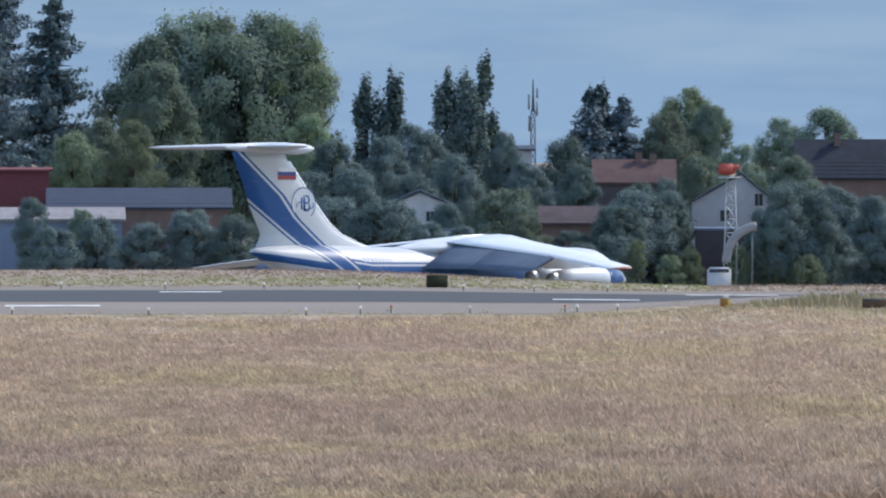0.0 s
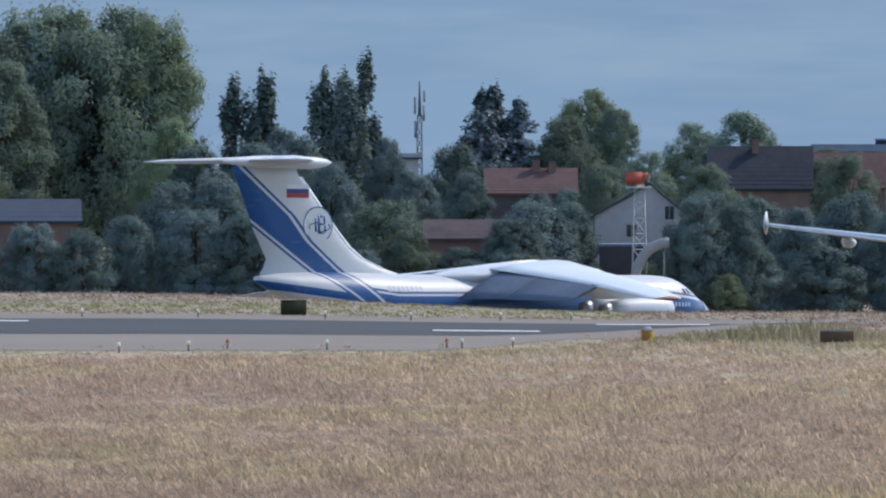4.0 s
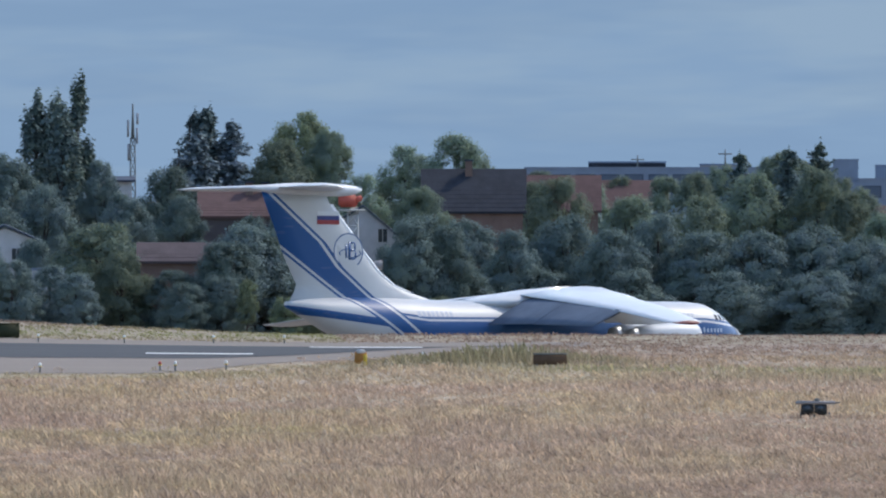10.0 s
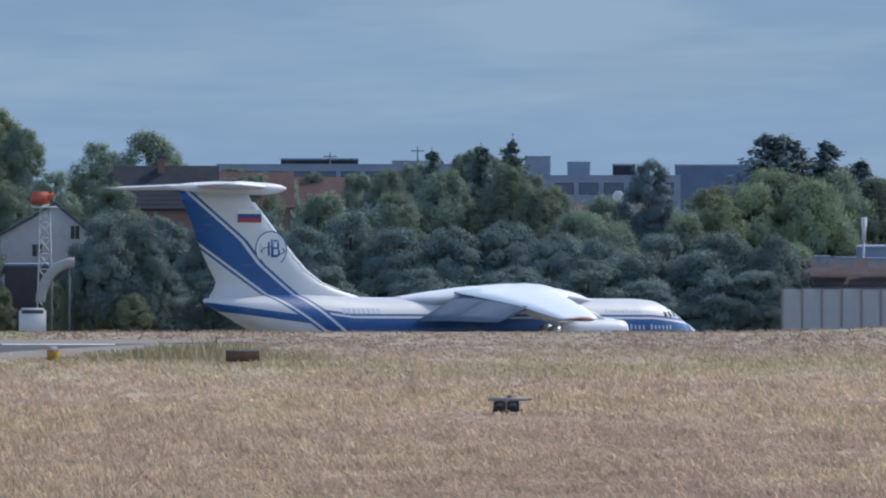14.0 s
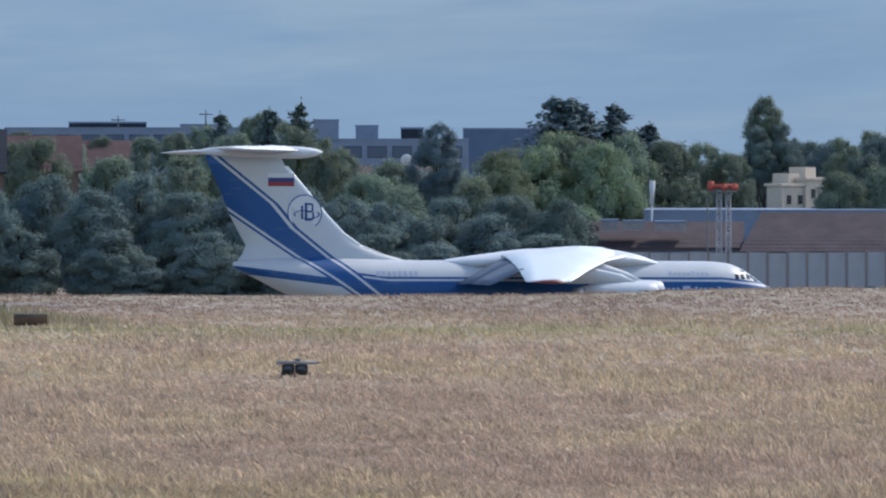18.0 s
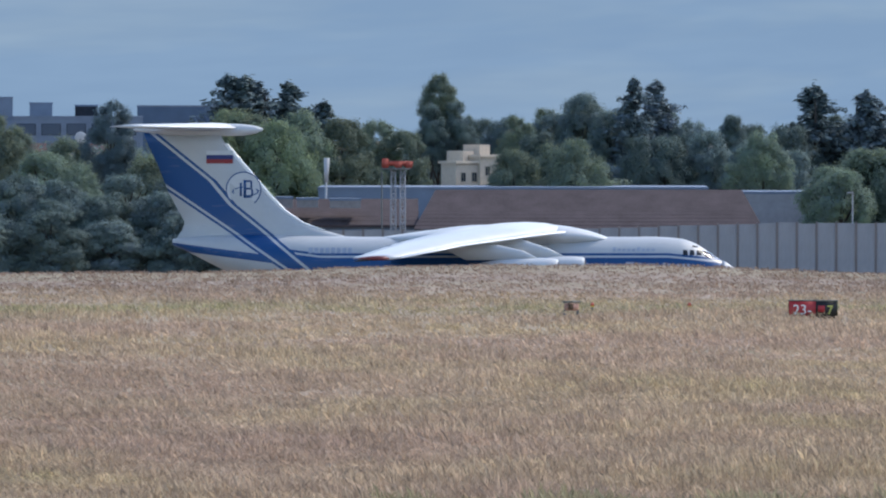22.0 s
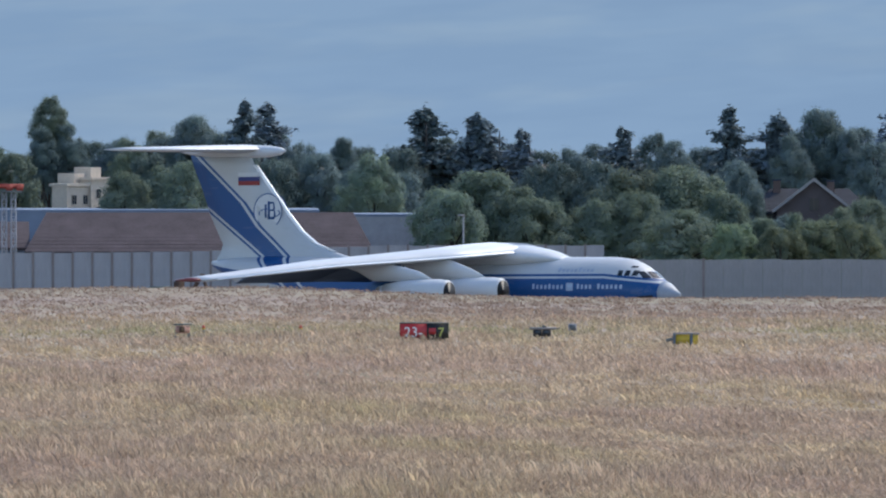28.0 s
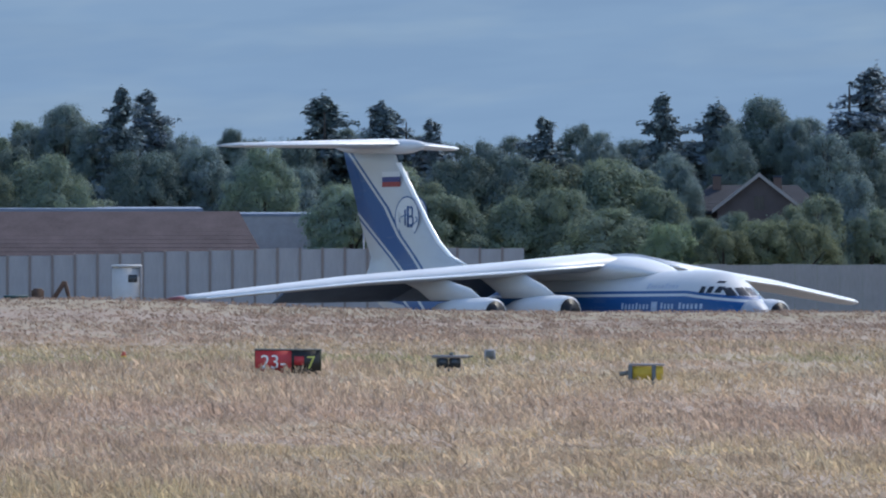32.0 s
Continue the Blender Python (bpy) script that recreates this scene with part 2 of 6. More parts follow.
# Blue distance haze is painted in: leaf colours lifted and blued, conifers most.
LEAF_DARK = leaf("haze-tinted dark foliage", (0.118, 0.168, 0.185), (0.158, 0.205, 0.155), 0.3)
LEAF_MID = leaf("haze-tinted green foliage", (0.148, 0.2, 0.185), (0.215, 0.255, 0.14))
LEAF_LIGHT = leaf("haze-tinted light foliage", (0.16, 0.21, 0.165), (0.25, 0.29, 0.14))
LEAF_CONIFER = leaf("haze-tinted conifer needles", (0.128, 0.175, 0.208), (0.15, 0.198, 0.195), 0.18)
BARK = plain("bark", (0.06, 0.052, 0.048), 0.9)


def body_paint(name, bands, white=0.8):
    """White aircraft paint with painted bands; bands(nt, x, y, z) gives a list of mask, colour."""
    m, nt, b = material(name, 0.45)
    b.inputs["Specular IOR Level"].default_value = 0.35
    tc = nt.nodes.new("ShaderNodeTexCoord")
    sx = nt.nodes.new("ShaderNodeSeparateXYZ")
    nt.links.new(tc.outputs["Object"], sx.inputs[0])
    k = grain(nt, 0.7, 5)
    # Whites lean blue, putting cool shade and haze into the paint.
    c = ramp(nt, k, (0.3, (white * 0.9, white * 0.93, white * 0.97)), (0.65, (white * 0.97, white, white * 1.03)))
    for mask, colour in bands(nt, *sx.outputs):
        c = blend(nt, mask, c, colour)
    streak = grain(nt, 1.0, 4, stretch=(0.25, 2.5, 2.5))
    c = blend(nt, calc(nt, "MULTIPLY", calc(nt, "GREATER_THAN", streak, 0.6), 0.08), c, (0.3, 0.29, 0.28))
    nt.links.new(c, b.inputs["Base Color"])
    b.inputs["Coat Weight"].default_value = 0.12
    return m


def over(nt, a, b):
    return calc(nt, "GREATER_THAN", a, b)


def both(nt, a, b):
    return calc(nt, "MULTIPLY", a, b)


FREIGHT_BLUE = (0.0, 0.056, 0.19)


def freight_bands(nt, x, y, z):
    s = calc(nt, "SUBTRACT", 19.5, x)
    step = calc(nt, "MINIMUM", calc(nt, "MAXIMUM", calc(nt, "MULTIPLY_ADD", z, -0.55, 5.72), 0), 1)
    up = calc(nt, "ADD", calc(nt, "MULTIPLY_ADD", z, 1.25, 26.6), calc(nt, "MULTIPLY", step, 0.75))
    lo = calc(nt, "MULTIPLY_ADD", z, 1.49, 27.7)
    d1, d2 = calc(nt, "SUBTRACT", s, up), calc(nt, "SUBTRACT", lo, s)
    sash = both(nt, over(nt, d1, 0), over(nt, d2, 0))
    line1 = both(nt, over(nt, d1, -0.62), over(nt, -0.32, d1))
    line2 = both(nt, over(nt, d2, -0.62), over(nt, -0.32, d2))
    ahead = over(nt, -0.62, d1)
    # the cheat band along the hull, rising with the tail
    rise = calc(nt, "MULTIPLY", calc(nt, "MAXIMUM", calc(nt, "SUBTRACT", s, 31), 0), 0.13)
    nose = calc(nt, "MULTIPLY", calc(nt, "MAXIMUM", calc(nt, "SUBTRACT", 5, s), 0), 0.1)
    zz = calc(nt, "ADD", calc(nt, "SUBTRACT", z, rise), nose)
    band = both(nt, both(nt, over(nt, zz, 2.75), over(nt, 4.62, zz)), ahead)
    thin = both(nt, both(nt, over(nt, zz, 4.78), over(nt, 4.95, zz)), ahead)
    aft = over(nt, -0.62, d2)
    band2 = both(nt, both(nt, over(nt, zz, 3.75), over(nt, 4.3, zz)), aft)
    belly = both(nt, over(nt, 2.6, zz), over(nt, 40, s))
    return [(belly, (0.42, 0.44, 0.46)), (band, FREIGHT_BLUE), (thin, FREIGHT_BLUE), (band2, FREIGHT_BLUE), (sash, FREIGHT_BLUE), (line1, FREIGHT_BLUE), (line2, FREIGHT_BLUE)]


# Flank shade and sunlit wings are painted: hull white set duller than wing white.
FREIGHT = body_paint("white and blue freighter paint, shade included", freight_bands, 0.46)
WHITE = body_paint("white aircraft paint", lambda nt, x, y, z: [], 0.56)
BLUE = plain("blue paint", FREIGHT_BLUE, 0.35)
GREY_METAL = plain("grey metal", (0.42, 0.44, 0.46), 0.4, 0.5)
DARK_METAL = plain("dark metal", (0.03, 0.032, 0.035), 0.5, 0.4)
BARE = plain("bare aluminium", (0.72, 0.73, 0.74), 0.22, 0.95, 0.1)
COWL = plain("grey-blue engine cowl paint", (0.12, 0.13, 0.17), 0.35, vary=0.12)
DIM_GLASS = plain("shaded cabin pane", (0.3, 0.32, 0.36), 0.2, vary=0.1)
# Sun highlight on the freighter's leading edges, painted as a brighter white.
SUNLIT_EDGE = plain("white edge paint with sun highlight", (0.86, 0.86, 0.86), 0.3, vary=0.05)
RUBBER = plain("tyre rubber", (0.018, 0.018, 0.02), 0.8)
RED = plain("red paint", (0.5, 0.035, 0.03), 0.4)
NAVY = plain("navy paint", (0.01, 0.018, 0.07), 0.3)
SMOKED, _nt, _b = material("cockpit glass", 0.06)
_b.inputs["Base Color"].default_value, _b.inputs["Specular IOR Level"].default_value = (0.02, 0.024, 0.032, 1), 0.25


# ---- ground ----
def ground_material():
    m, nt, b = material("dry grass ground", 0.95)
    k1, k2 = grain(nt, 0.06, 4, stretch=(0.35, 1, 1)), grain(nt, 1.3, 5)
    c = ramp(nt, k1, (0.35, (0.36, 0.27, 0.21)), (0.5, (0.39, 0.31, 0.22)), (0.62, (0.33, 0.29, 0.17)))
    c = blend(nt, calc(nt, "MULTIPLY", k2, 0.5), c, (0.2, 0.15, 0.11))
    tc = nt.nodes.new("ShaderNodeTexCoord")
    vl = nt.nodes.new("ShaderNodeVectorMath")
    vl.operation = "LENGTH"
    nt.links.new(tc.outputs["Object"], vl.inputs[0])
    far = calc(nt, "SUBTRACT", 1.0, calc(nt, "MINIMUM", calc(nt, "MULTIPLY", calc(nt, "ABSOLUTE", calc(nt, "SUBTRACT", vl.outputs["Value"], 438)), 1 / 22), 1.0))
    c = blend(nt, calc(nt, "MULTIPLY", far, 0.6), c, (0.24, 0.25, 0.1))
    beyond = calc(nt, "MINIMUM", calc(nt, "MULTIPLY", calc(nt, "MAXIMUM", calc(nt, "SUBTRACT", vl.outputs["Value"], 436), 0), 1 / 14), 1.0)
    c = blend(nt, calc(nt, "MULTIPLY", beyond, 0.75), c, (0.26, 0.22, 0.15))
    dry = calc(nt, "MINIMUM", calc(nt, "MULTIPLY", calc(nt, "MAXIMUM", calc(nt, "SUBTRACT", vl.outputs["Value"], 350), 0), 1 / 60), 1.0)
    c = blend(nt, calc(nt, "MULTIPLY", dry, 0.6), c, (0.2, 0.15, 0.115))
    nt.links.new(c, b.inputs["Base Color"])
    bumped(nt, b, k2, 0.5, 0.1)
    return m


def build_ground():
    rs = [0, 30, 60, 90, 120, 150, 180] + list(range(200, 330, 10)) + list(range(330, 600, 5)) + [620, 650, 680, 720, 760, 800, 900, 1100, 1500, 2200, 3200, 4900]
    angs = [-180, -150, -120, -90, -60, -40, -25, -15, -10, -7] + [x * 0.5 - 5 for x in range(0, 47)] + [20, 25, 35, 50, 70, 90, 120, 150, 180]
    bm = bmesh.new()
    grid = []
    for r in rs:
        row = []
        for a in angs:
            x, y = r * math.sin(radians(a)), r * math.cos(radians(a))
            z = ground_z(x, y) if abs(a) < 60 else ground_z(0.0, r)
            z += 0.05 * noise.noise((x * 0.1, y * 0.1, 0)) if 100 < r < 330 else 0.0
            row.append(bm.verts.new((x, y, z)))
        grid.append(row)
    for p, q in zip(grid, grid[1:]):
        for i in range(len(angs) - 1):
            bm.faces.new((p[i], q[i], q[i + 1], p[i + 1]))
    bmesh.ops.remove_doubles(bm, verts=bm.verts, dist=0.0005)
    bmesh.ops.recalc_face_normals(bm, faces=bm.faces)
    ob = part("ground", bm, ground_material(), None)
    tagged(ob, "dry tan grassland of the airfield, falling away behind a low crest", "ground", kind="structure")


build_ground()


def asphalt(name, lo, hi):
    m, nt, b = material(name, 0.9)
    b.inputs["Specular IOR Level"].default_value = 0.2
    k = calc(nt, "ADD", calc(nt, "MULTIPLY", grain(nt, 0.15, 5, stretch=(0.2, 1, 1)), 0.6), calc(nt, "MULTIPLY", grain(nt, 6, 4), 0.4))
    nt.links.new(ramp(nt, k, (0.3, lo), (0.7, hi)), b.inputs["Base Color"])
    bumped(nt, b, k, 0.2)
    return m


ASPHALT = asphalt("dark asphalt", (0.035, 0.037, 0.042), (0.065, 0.066, 0.07))
CONCRETE = asphalt("worn concrete shoulder", (0.16, 0.135, 0.115), (0.225, 0.19, 0.16))
LINE_PAINT = plain("white line paint", (0.6, 0.6, 0.58), 0.7, vary=0.35, scale=0.5)


def near_edge(u):
    return -357 + 25 * smooth(200, 510, u) + 32 * smooth(480, 900, u)


def strip(name, lower, upper, u0, u1, lift, mat, label, category):
    """A paved sheet between two edges given by bearing, laid on the ground."""
    bm = bmesh.new()
    last = None
    for i in range(81):
        u = u0 + (u1 - u0) * i / 80
        row = []
        for j in range(13):
            v = lower(u) + (upper(u) - lower(u)) * j / 12
            p = at(u, EYE * F / -v)
            row.append(bm.verts.new((p.x, p.y, ground_z(p.x, p.y) + lift)))
        if last:
            for j in range(12):
                bm.faces.new((last[j], row[j], row[j + 1], last[j + 1]))
        last = row
    bmesh.ops.recalc_face_normals(bm, faces=bm.faces)
    return tagged(part(name, bm, mat, None), label, category, kind="structure")


strip("runway_shoulder", near_edge, lambda u: max(near_edge(u) + 2, -290), -2600, 1000, 0.02, CONCRETE, "pale worn concrete edge of the runway", "runway")
strip("runway", lambda u: max(-327 + 30 * smooth(250, 900, u), near_edge(u)), lambda u: -300, -2600, 880, 0.035, ASPHALT, "dark grey asphalt runway with tyre marks", "runway")
for u0, u1, v0, v1 in ((-640, -505, -305.5, -304), (-1000, -790, -339, -336), (210, 400, -318.5, -316.5), (500, 700, -302.6, -301.2)):
    strip("runway_marking", lambda u: v0, lambda u: v1, u0, u1, 0.05, LINE_PAINT, "worn white runway marking", "marking")


def taxiway():
    """The paved way on the low ground behind the crest, on which the cargo jet rolls."""
    bm = bmesh.new()
    last = None
    for i in range(61):
        a = radians(-6 + 26 * i / 60)
        row = []
        for d in (572, 600, 630, 660, 676):
            x, y = d * math.sin(a), d * math.cos(a)
            row.append(bm.verts.new((x, y, ground_z(x, y) + 0.03)))
        if last:
            for j in range(4):
                bm.faces.new((last[j], last[j + 1], row[j + 1], row[j]))
        last = row
    bmesh.ops.recalc_face_normals(bm, faces=bm.faces)
    # Unseen behind the crest; pale concrete chosen to bounce light onto the jet's underside.
    tagged(part("taxiway", bm, CONCRETE, None), "unseen concrete taxiway behind the crest, pale to bounce light", "taxiway", kind="structure")


taxiway()


# ---- the freighter ----
def ring_plate(bm, c, r0, r1, y, n=40):
    """A thin flat ring in the x-z plane."""
    a = [bm.verts.new((c[0] + r0 * math.cos(6.2832 * k / n), y, c[1] + r0 * math.sin(6.2832 * k / n))) for k in range(n)]
    b = [bm.verts.new((c[0] + r1 * math.cos(6.2832 * k / n), y, c[1] + r1 * math.sin(6.2832 * k / n))) for k in range(n)]
    for k in range(n):
        j = (k + 1) % n
        bm.faces.new((a[k], a[j], b[j], b[k]))


LETTER_LOW = plain("faded blue lettering", (0.08, 0.15, 0.3), 0.5)
LETTER_PALE = plain("pale blue lettering", (0.27, 0.34, 0.46), 0.5)
LETTER = plain("faded blue-grey lettering", (0.3, 0.34, 0.42), 0.5)


RADOME = plain("blue-grey radome paint", (0.26, 0.29, 0.34), 0.5, vary=0.1)
# Shade on the lowered flaps is put into this dark blue-grey colour.
FLAP = plain("flap paint darkened as shade", (0.12, 0.15, 0.2), 0.95, vary=0.15, scale=0.8, fine=8)
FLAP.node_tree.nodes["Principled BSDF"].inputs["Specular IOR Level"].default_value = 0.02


def drooped(sections, droop):
    """A flap: sections of front edge x, span y, z, chord, turned down by an angle."""
    c, s = math.cos(radians(droop)), math.sin(radians(droop))
    rings = []
    for x, y, z, chord in sections:
        up = [(k, v * 0.8) for k, v in FOIL] + [(k, -v * 0.5) for k, v in FOIL[-1:0:-1]]
        rings.append([(x - chord * (k * c + v * s), y, z + chord * (v * c - k * s)) for k, v in up])
    return loft(rings)


def freighter():
    X = 19.5
    root = thing("cargo_jet", pose(0, 600, -7), "white four-engined cargo jet with blue bands, taxiing", "aircraft")
    st = smooth_stations([(-0.1, 3.32, 3.56, 0.12), (0.5, 2.95, 4.02, 0.6), (1.2, 2.58, 4.45, 1.1), (2.0, 2.15, 4.98, 1.6), (3.0, 1.8, 5.62, 2.0), (4.2, 1.5, 6.05, 2.3), (6.0, 1.35, 6.18, 2.42), (28, 1.35, 6.2, 2.42), (31, 1.6, 6.3, 2.4), (34, 2.15, 6.4, 2.25), (36.5, 3.0, 6.4, 2.0), (38.5, 3.75, 6.35, 1.6), (40.5, 4.75, 6.25, 1.1), (42.3, 5.6, 6.05, 0.3)])
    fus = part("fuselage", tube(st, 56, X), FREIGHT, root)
    hump = part("wing_fairing", tube(smooth_stations([(9.5, 5.8, 6.1, 0.8), (11.5, 5.6, 6.75, 1.7), (14, 5.4, 7.1, 2.2), (19, 5.4, 7.1, 2.3), (23, 5.4, 6.7, 2.0), (26.5, 5.8, 6.2, 0.6)]), 28, X), WHITE, root)
    for side in (-1, 1):
        w = part("wing", wing([(X - 13.0, side * 1.2, 6.62, 9.0), (X - 15.6, side * 6.4, 6.2, 7.2), (X - 19.4, side * 15.5, 5.5, 5.2), (X - 23.3, side * 24.6, 4.5, 3.2), (X - 23.9, side * 25.25, 4.45, 2.6)]), WHITE, root)
        part("leading_edge_slat", wing([(X - 12.6, side * 2.6, 6.5, 0.9), (X - 15.3, side * 6.5, 6.12, 0.8), (X - 19.1, side * 15.5, 5.45, 0.65), (X - 23.0, side * 24.3, 4.5, 0.5)], 1.6), SUNLIT_EDGE, w, "leading edge painted bright as if sunlit")
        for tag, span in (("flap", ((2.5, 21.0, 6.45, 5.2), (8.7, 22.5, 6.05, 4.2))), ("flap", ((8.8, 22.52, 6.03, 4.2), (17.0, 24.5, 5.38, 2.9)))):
            part(tag, drooped([(X - s, side * y, z, c) for y, s, z, c in span], 23), FLAP, w, "lowered flap behind the wing, shade painted in")
        part("wing_tip_cap", wing([(X - 23.85, side * 25.2, 4.45, 2.6), (X - 24.3, side * 25.6, 4.43, 1.8)]), plain("dark red tip paint", (0.16, 0.03, 0.03), 0.5), w, "dark red wing tip")
        for y, s0, zc in ((6.35, 11.0, 3.75), (10.6, 12.7, 3.6)):
            n = part("engine", tube([(s0 + a, zc - r, zc + r, r) for a, r in ((0.0, 0.8), (0.12, 0.88), (0.8, 0.95), (2.4, 0.95), (4.2, 0.85), (5.6, 0.64))], 24, X), WHITE, root, "white turbofan pod on a pylon")
            n.location.y = side * y
            lip = part("intake", tube([(s0 - 0.03, zc - 0.74, zc + 0.74, 0.74), (s0 + 0.02, zc - 0.2, zc + 0.2, 0.2)], 24, X), DARK_METAL, n, "dark intake with fan")
            part("exhaust", tube([(s0 + 5.6, zc - 0.6, zc + 0.6, 0.6), (s0 + 6.3, zc - 0.42, zc + 0.42, 0.42)], 20, X), GREY_METAL, n)
            le = 13.6 + (y - 2) * 0.5
            part("pylon", wing([(X - s0 - 1.2, 0, zc + 0.8, 5.6), (X - s0 - 2.6, 0, zc + 1.5, 5.6), (X - le - 0.5, 0, 6.2 - 0.1 * (y - 6.35), 5.0)], 0.55, True), WHITE, n)
        part("tailplane", wing([(X - 37.6, side * 0.3, 14.36, 5.6), (X - 43.6, side * 8.2, 14.3, 2.5), (X - 44.3, side * 8.7, 14.3, 1.7)], 0.9), WHITE, root)
        part("tailplane_edge", wing([(X - 37.5, side * 0.5, 14.36, 0.5), (X - 43.5, side * 8.2, 14.3, 0.3)], 2.0), SUNLIT_EDGE, root, "tailplane leading edge painted bright as if sunlit")
        part("wheel_fairing", tube(smooth_stations([(14, 1.2, 1.6, 0.2), (16, 0.75, 2.2, 0.8), (22, 0.75, 2.2, 0.8), (25, 1.2, 1.6, 0.2)]), 20, X - 0), GREY_METAL, root).location.y = side * 2.35
        for s in (17.0, 19.2):
            part("main_wheel", rod(bmesh.new(), (X - s, side * 1.9, 0.65), (X - s, side * 3.1, 0.65), 0.65, n=24), RUBBER, root)
    part("nose_wheel", rod(bmesh.new(), (X - 5.4, -0.7, 0.55), (X - 5.4, 0.7, 0.55), 0.55, n=24), RUBBER, root)
    part("nose_leg", rod(bmesh.new(), (X - 5.4, 0, 0.5), (X - 5.2, 0, 1.6), 0.14), GREY_METAL, root)
    # fin with a curved fillet: sections of leading edge, height, chord
    fin = []
    for z, le, te in ((5.7, 28.0, 42.1), (6.3, 29.5, 41.9), (6.7, 31.0, 41.6), (7.3, 32.7, 41.4), (8.2, 34.0, 41.9), (9.5, 35.25, 42.6), (11.5, 36.95, 43.4), (13.2, 38.4, 44.2), (14.0, 38.8, 44.5)):
        fin.append((X - le, 0.0, z, te - le))
    part("fin", wing(fin, 0.62, True), FREIGHT, root)
    part("fin_leading_edge", wing([(X - le + 0.24, 0, z, 0.6) for z, le in ((6.7, 31.0), (7.3, 32.7), (8.2, 34.0), (9.5, 35.25), (11.5, 36.95), (13.2, 38.4))], 3.0, True), SUNLIT_EDGE, root, "fin leading edge painted bright as if sunlit")
    part("fin_bullet", tube(smooth_stations([(35.5, 14.2, 14.3, 0.05), (36, 13.95, 14.5, 0.35), (37.5, 13.75, 14.66, 0.55), (41, 13.75, 14.7, 0.55), (44, 13.95, 14.55, 0.35), (45.3, 14.2, 14.3, 0.05)]), 20, X), WHITE, root)
    # flag, badge and lettering on both sides
    for side in (-1, 1):
        flag = new("flag")
        flag.parent = root
        for i, mat in enumerate((WHITE, plain("flag blue", (0.008, 0.02, 0.13), 0.5), plain("flag red", (0.22, 0.012, 0.015), 0.5))):
            part("flag_stripe", boxed(X - 39.75, X - 37.75, side * 0.3 - 0.01, side * 0.3 + 0.01, 12.65 - 0.32 * (i + 1), 12.65 - 0.32 * i), mat, flag, flat=True)
        badge = bmesh.new()
        ring_plate(badge, (X - 36.95, 9.75), 1.25, 1.34, side * 0.335)
        disc = part("badge", badge, BLUE, root, "round blue line badge on the fin")
        field = bmesh.new()
        ring_plate(field, (X - 36.95, 9.75), 0.02, 1.25, side * 0.33)
        part("badge_field", field, WHITE, disc, "white ground of the badge")
        sweep = bmesh.new()
        n = 30
        for k in range(n):
            a0, a1 = 6.2832 * k / n, 6.2832 * (k + 1) / n
            q = [sweep.verts.new((X - 36.8 + (0.9 + e) * math.cos(a), side * 0.34, 9.6 + (0.28 + e * 0.6) * math.sin(a))) for a in (a0, a1) for e in (0, 0.12)]
            if not 0.6 < a0 < 1.6:
                sweep.faces.new((q[0], q[2], q[3], q[1]))
        bmesh.ops.remove_doubles(sweep, verts=sweep.verts, dist=0.002)
        part("badge_orbit", sweep, BLUE, disc)
        mono = bmesh.new()
        for dx, dz, w, h in ((-0.35, 0.0, 0.16, 1.0), (-0.05, 0.05, 0.2, 1.35), (0.22, 0.62, 0.42, 0.14), (0.22, 0.06, 0.5, 0.14), (0.22, -0.55, 0.5, 0.14), (0.44, 0.35, 0.14, 0.5), (0.5, -0.25, 0.14, 0.5)):
            box(mono, X - 36.8 + dx * -side - w / 2, X - 36.8 + dx * -side + w / 2, side * 0.34 - 0.012, side * 0.34 + 0.012, 9.75 + dz - h / 2, 9.75 + dz + h / 2)
        part("badge_monogram", mono, BLUE, disc)
        reg = new("registration_marks")
        reg.parent = root
        for k in range(8):
            part("letter_bar", side_patch(st, X, side, ((31.9 - k * 0.42, 4.95), (31.6 - k * 0.42, 4.95), (31.6 - k * 0.42, 5.38), (31.9 - k * 0.42, 5.38)), 0.01, 2), LETTER, reg)
        name = new("title_marks")
        name.parent = root
        for k in range(9):
            part("letter_bar", side_patch(st, X, side, ((9.2 - k * 0.36, 5.08), (8.94 - k * 0.36, 5.08), (8.94 - k * 0.36, 5.3 + 0.1 * (k in (0, 5))), (9.2 - k * 0.36, 5.3 + 0.1 * (k in (0, 5)))), 0.01, 2), LETTER, name)
        low = new("side_lettering")
        low.parent = root
        for k in range(22):
            if k not in (8, 9, 10, 15):
                s0, h = 11.2 - k * 0.36, 0.3 + 0.08 * (k in (0, 4, 11, 16))
                part("letter_bar", side_patch(st, X, side, ((s0, 3.86), (s0 - 0.2, 3.86), (s0 - 0.2, 3.86 + h), (s0, 3.86 + h)), 0.01, 2), LETTER_PALE, low)
        part("round_emblem", side_patch(st, X, side, ((8.2, 3.72), (7.6, 3.72), (7.6, 4.3), (8.2, 4.3)), 0.012, 4), LETTER_PALE, low, "pale emblem on the blue band")
        for s0 in (2.6, 3.1, 3.6):
            part("cockpit_window", side_patch(st, X, side, ((s0, 4.8), (s0 + 0.36, 4.8), (s0 + 0.36, 5.2), (s0 + 0.05, 5.18))), SMOKED, root, "dark cockpit pane")
        for y0, y1 in ((0.05, 0.68), (0.76, 1.25)):
            part("cockpit_window", front_patch(st, X, ((side * y0, 4.62), (side * y1, 4.6), (side * (y1 - 0.06), 5.08), (side * y0, 5.12))), SMOKED, root, "dark cockpit windscreen")
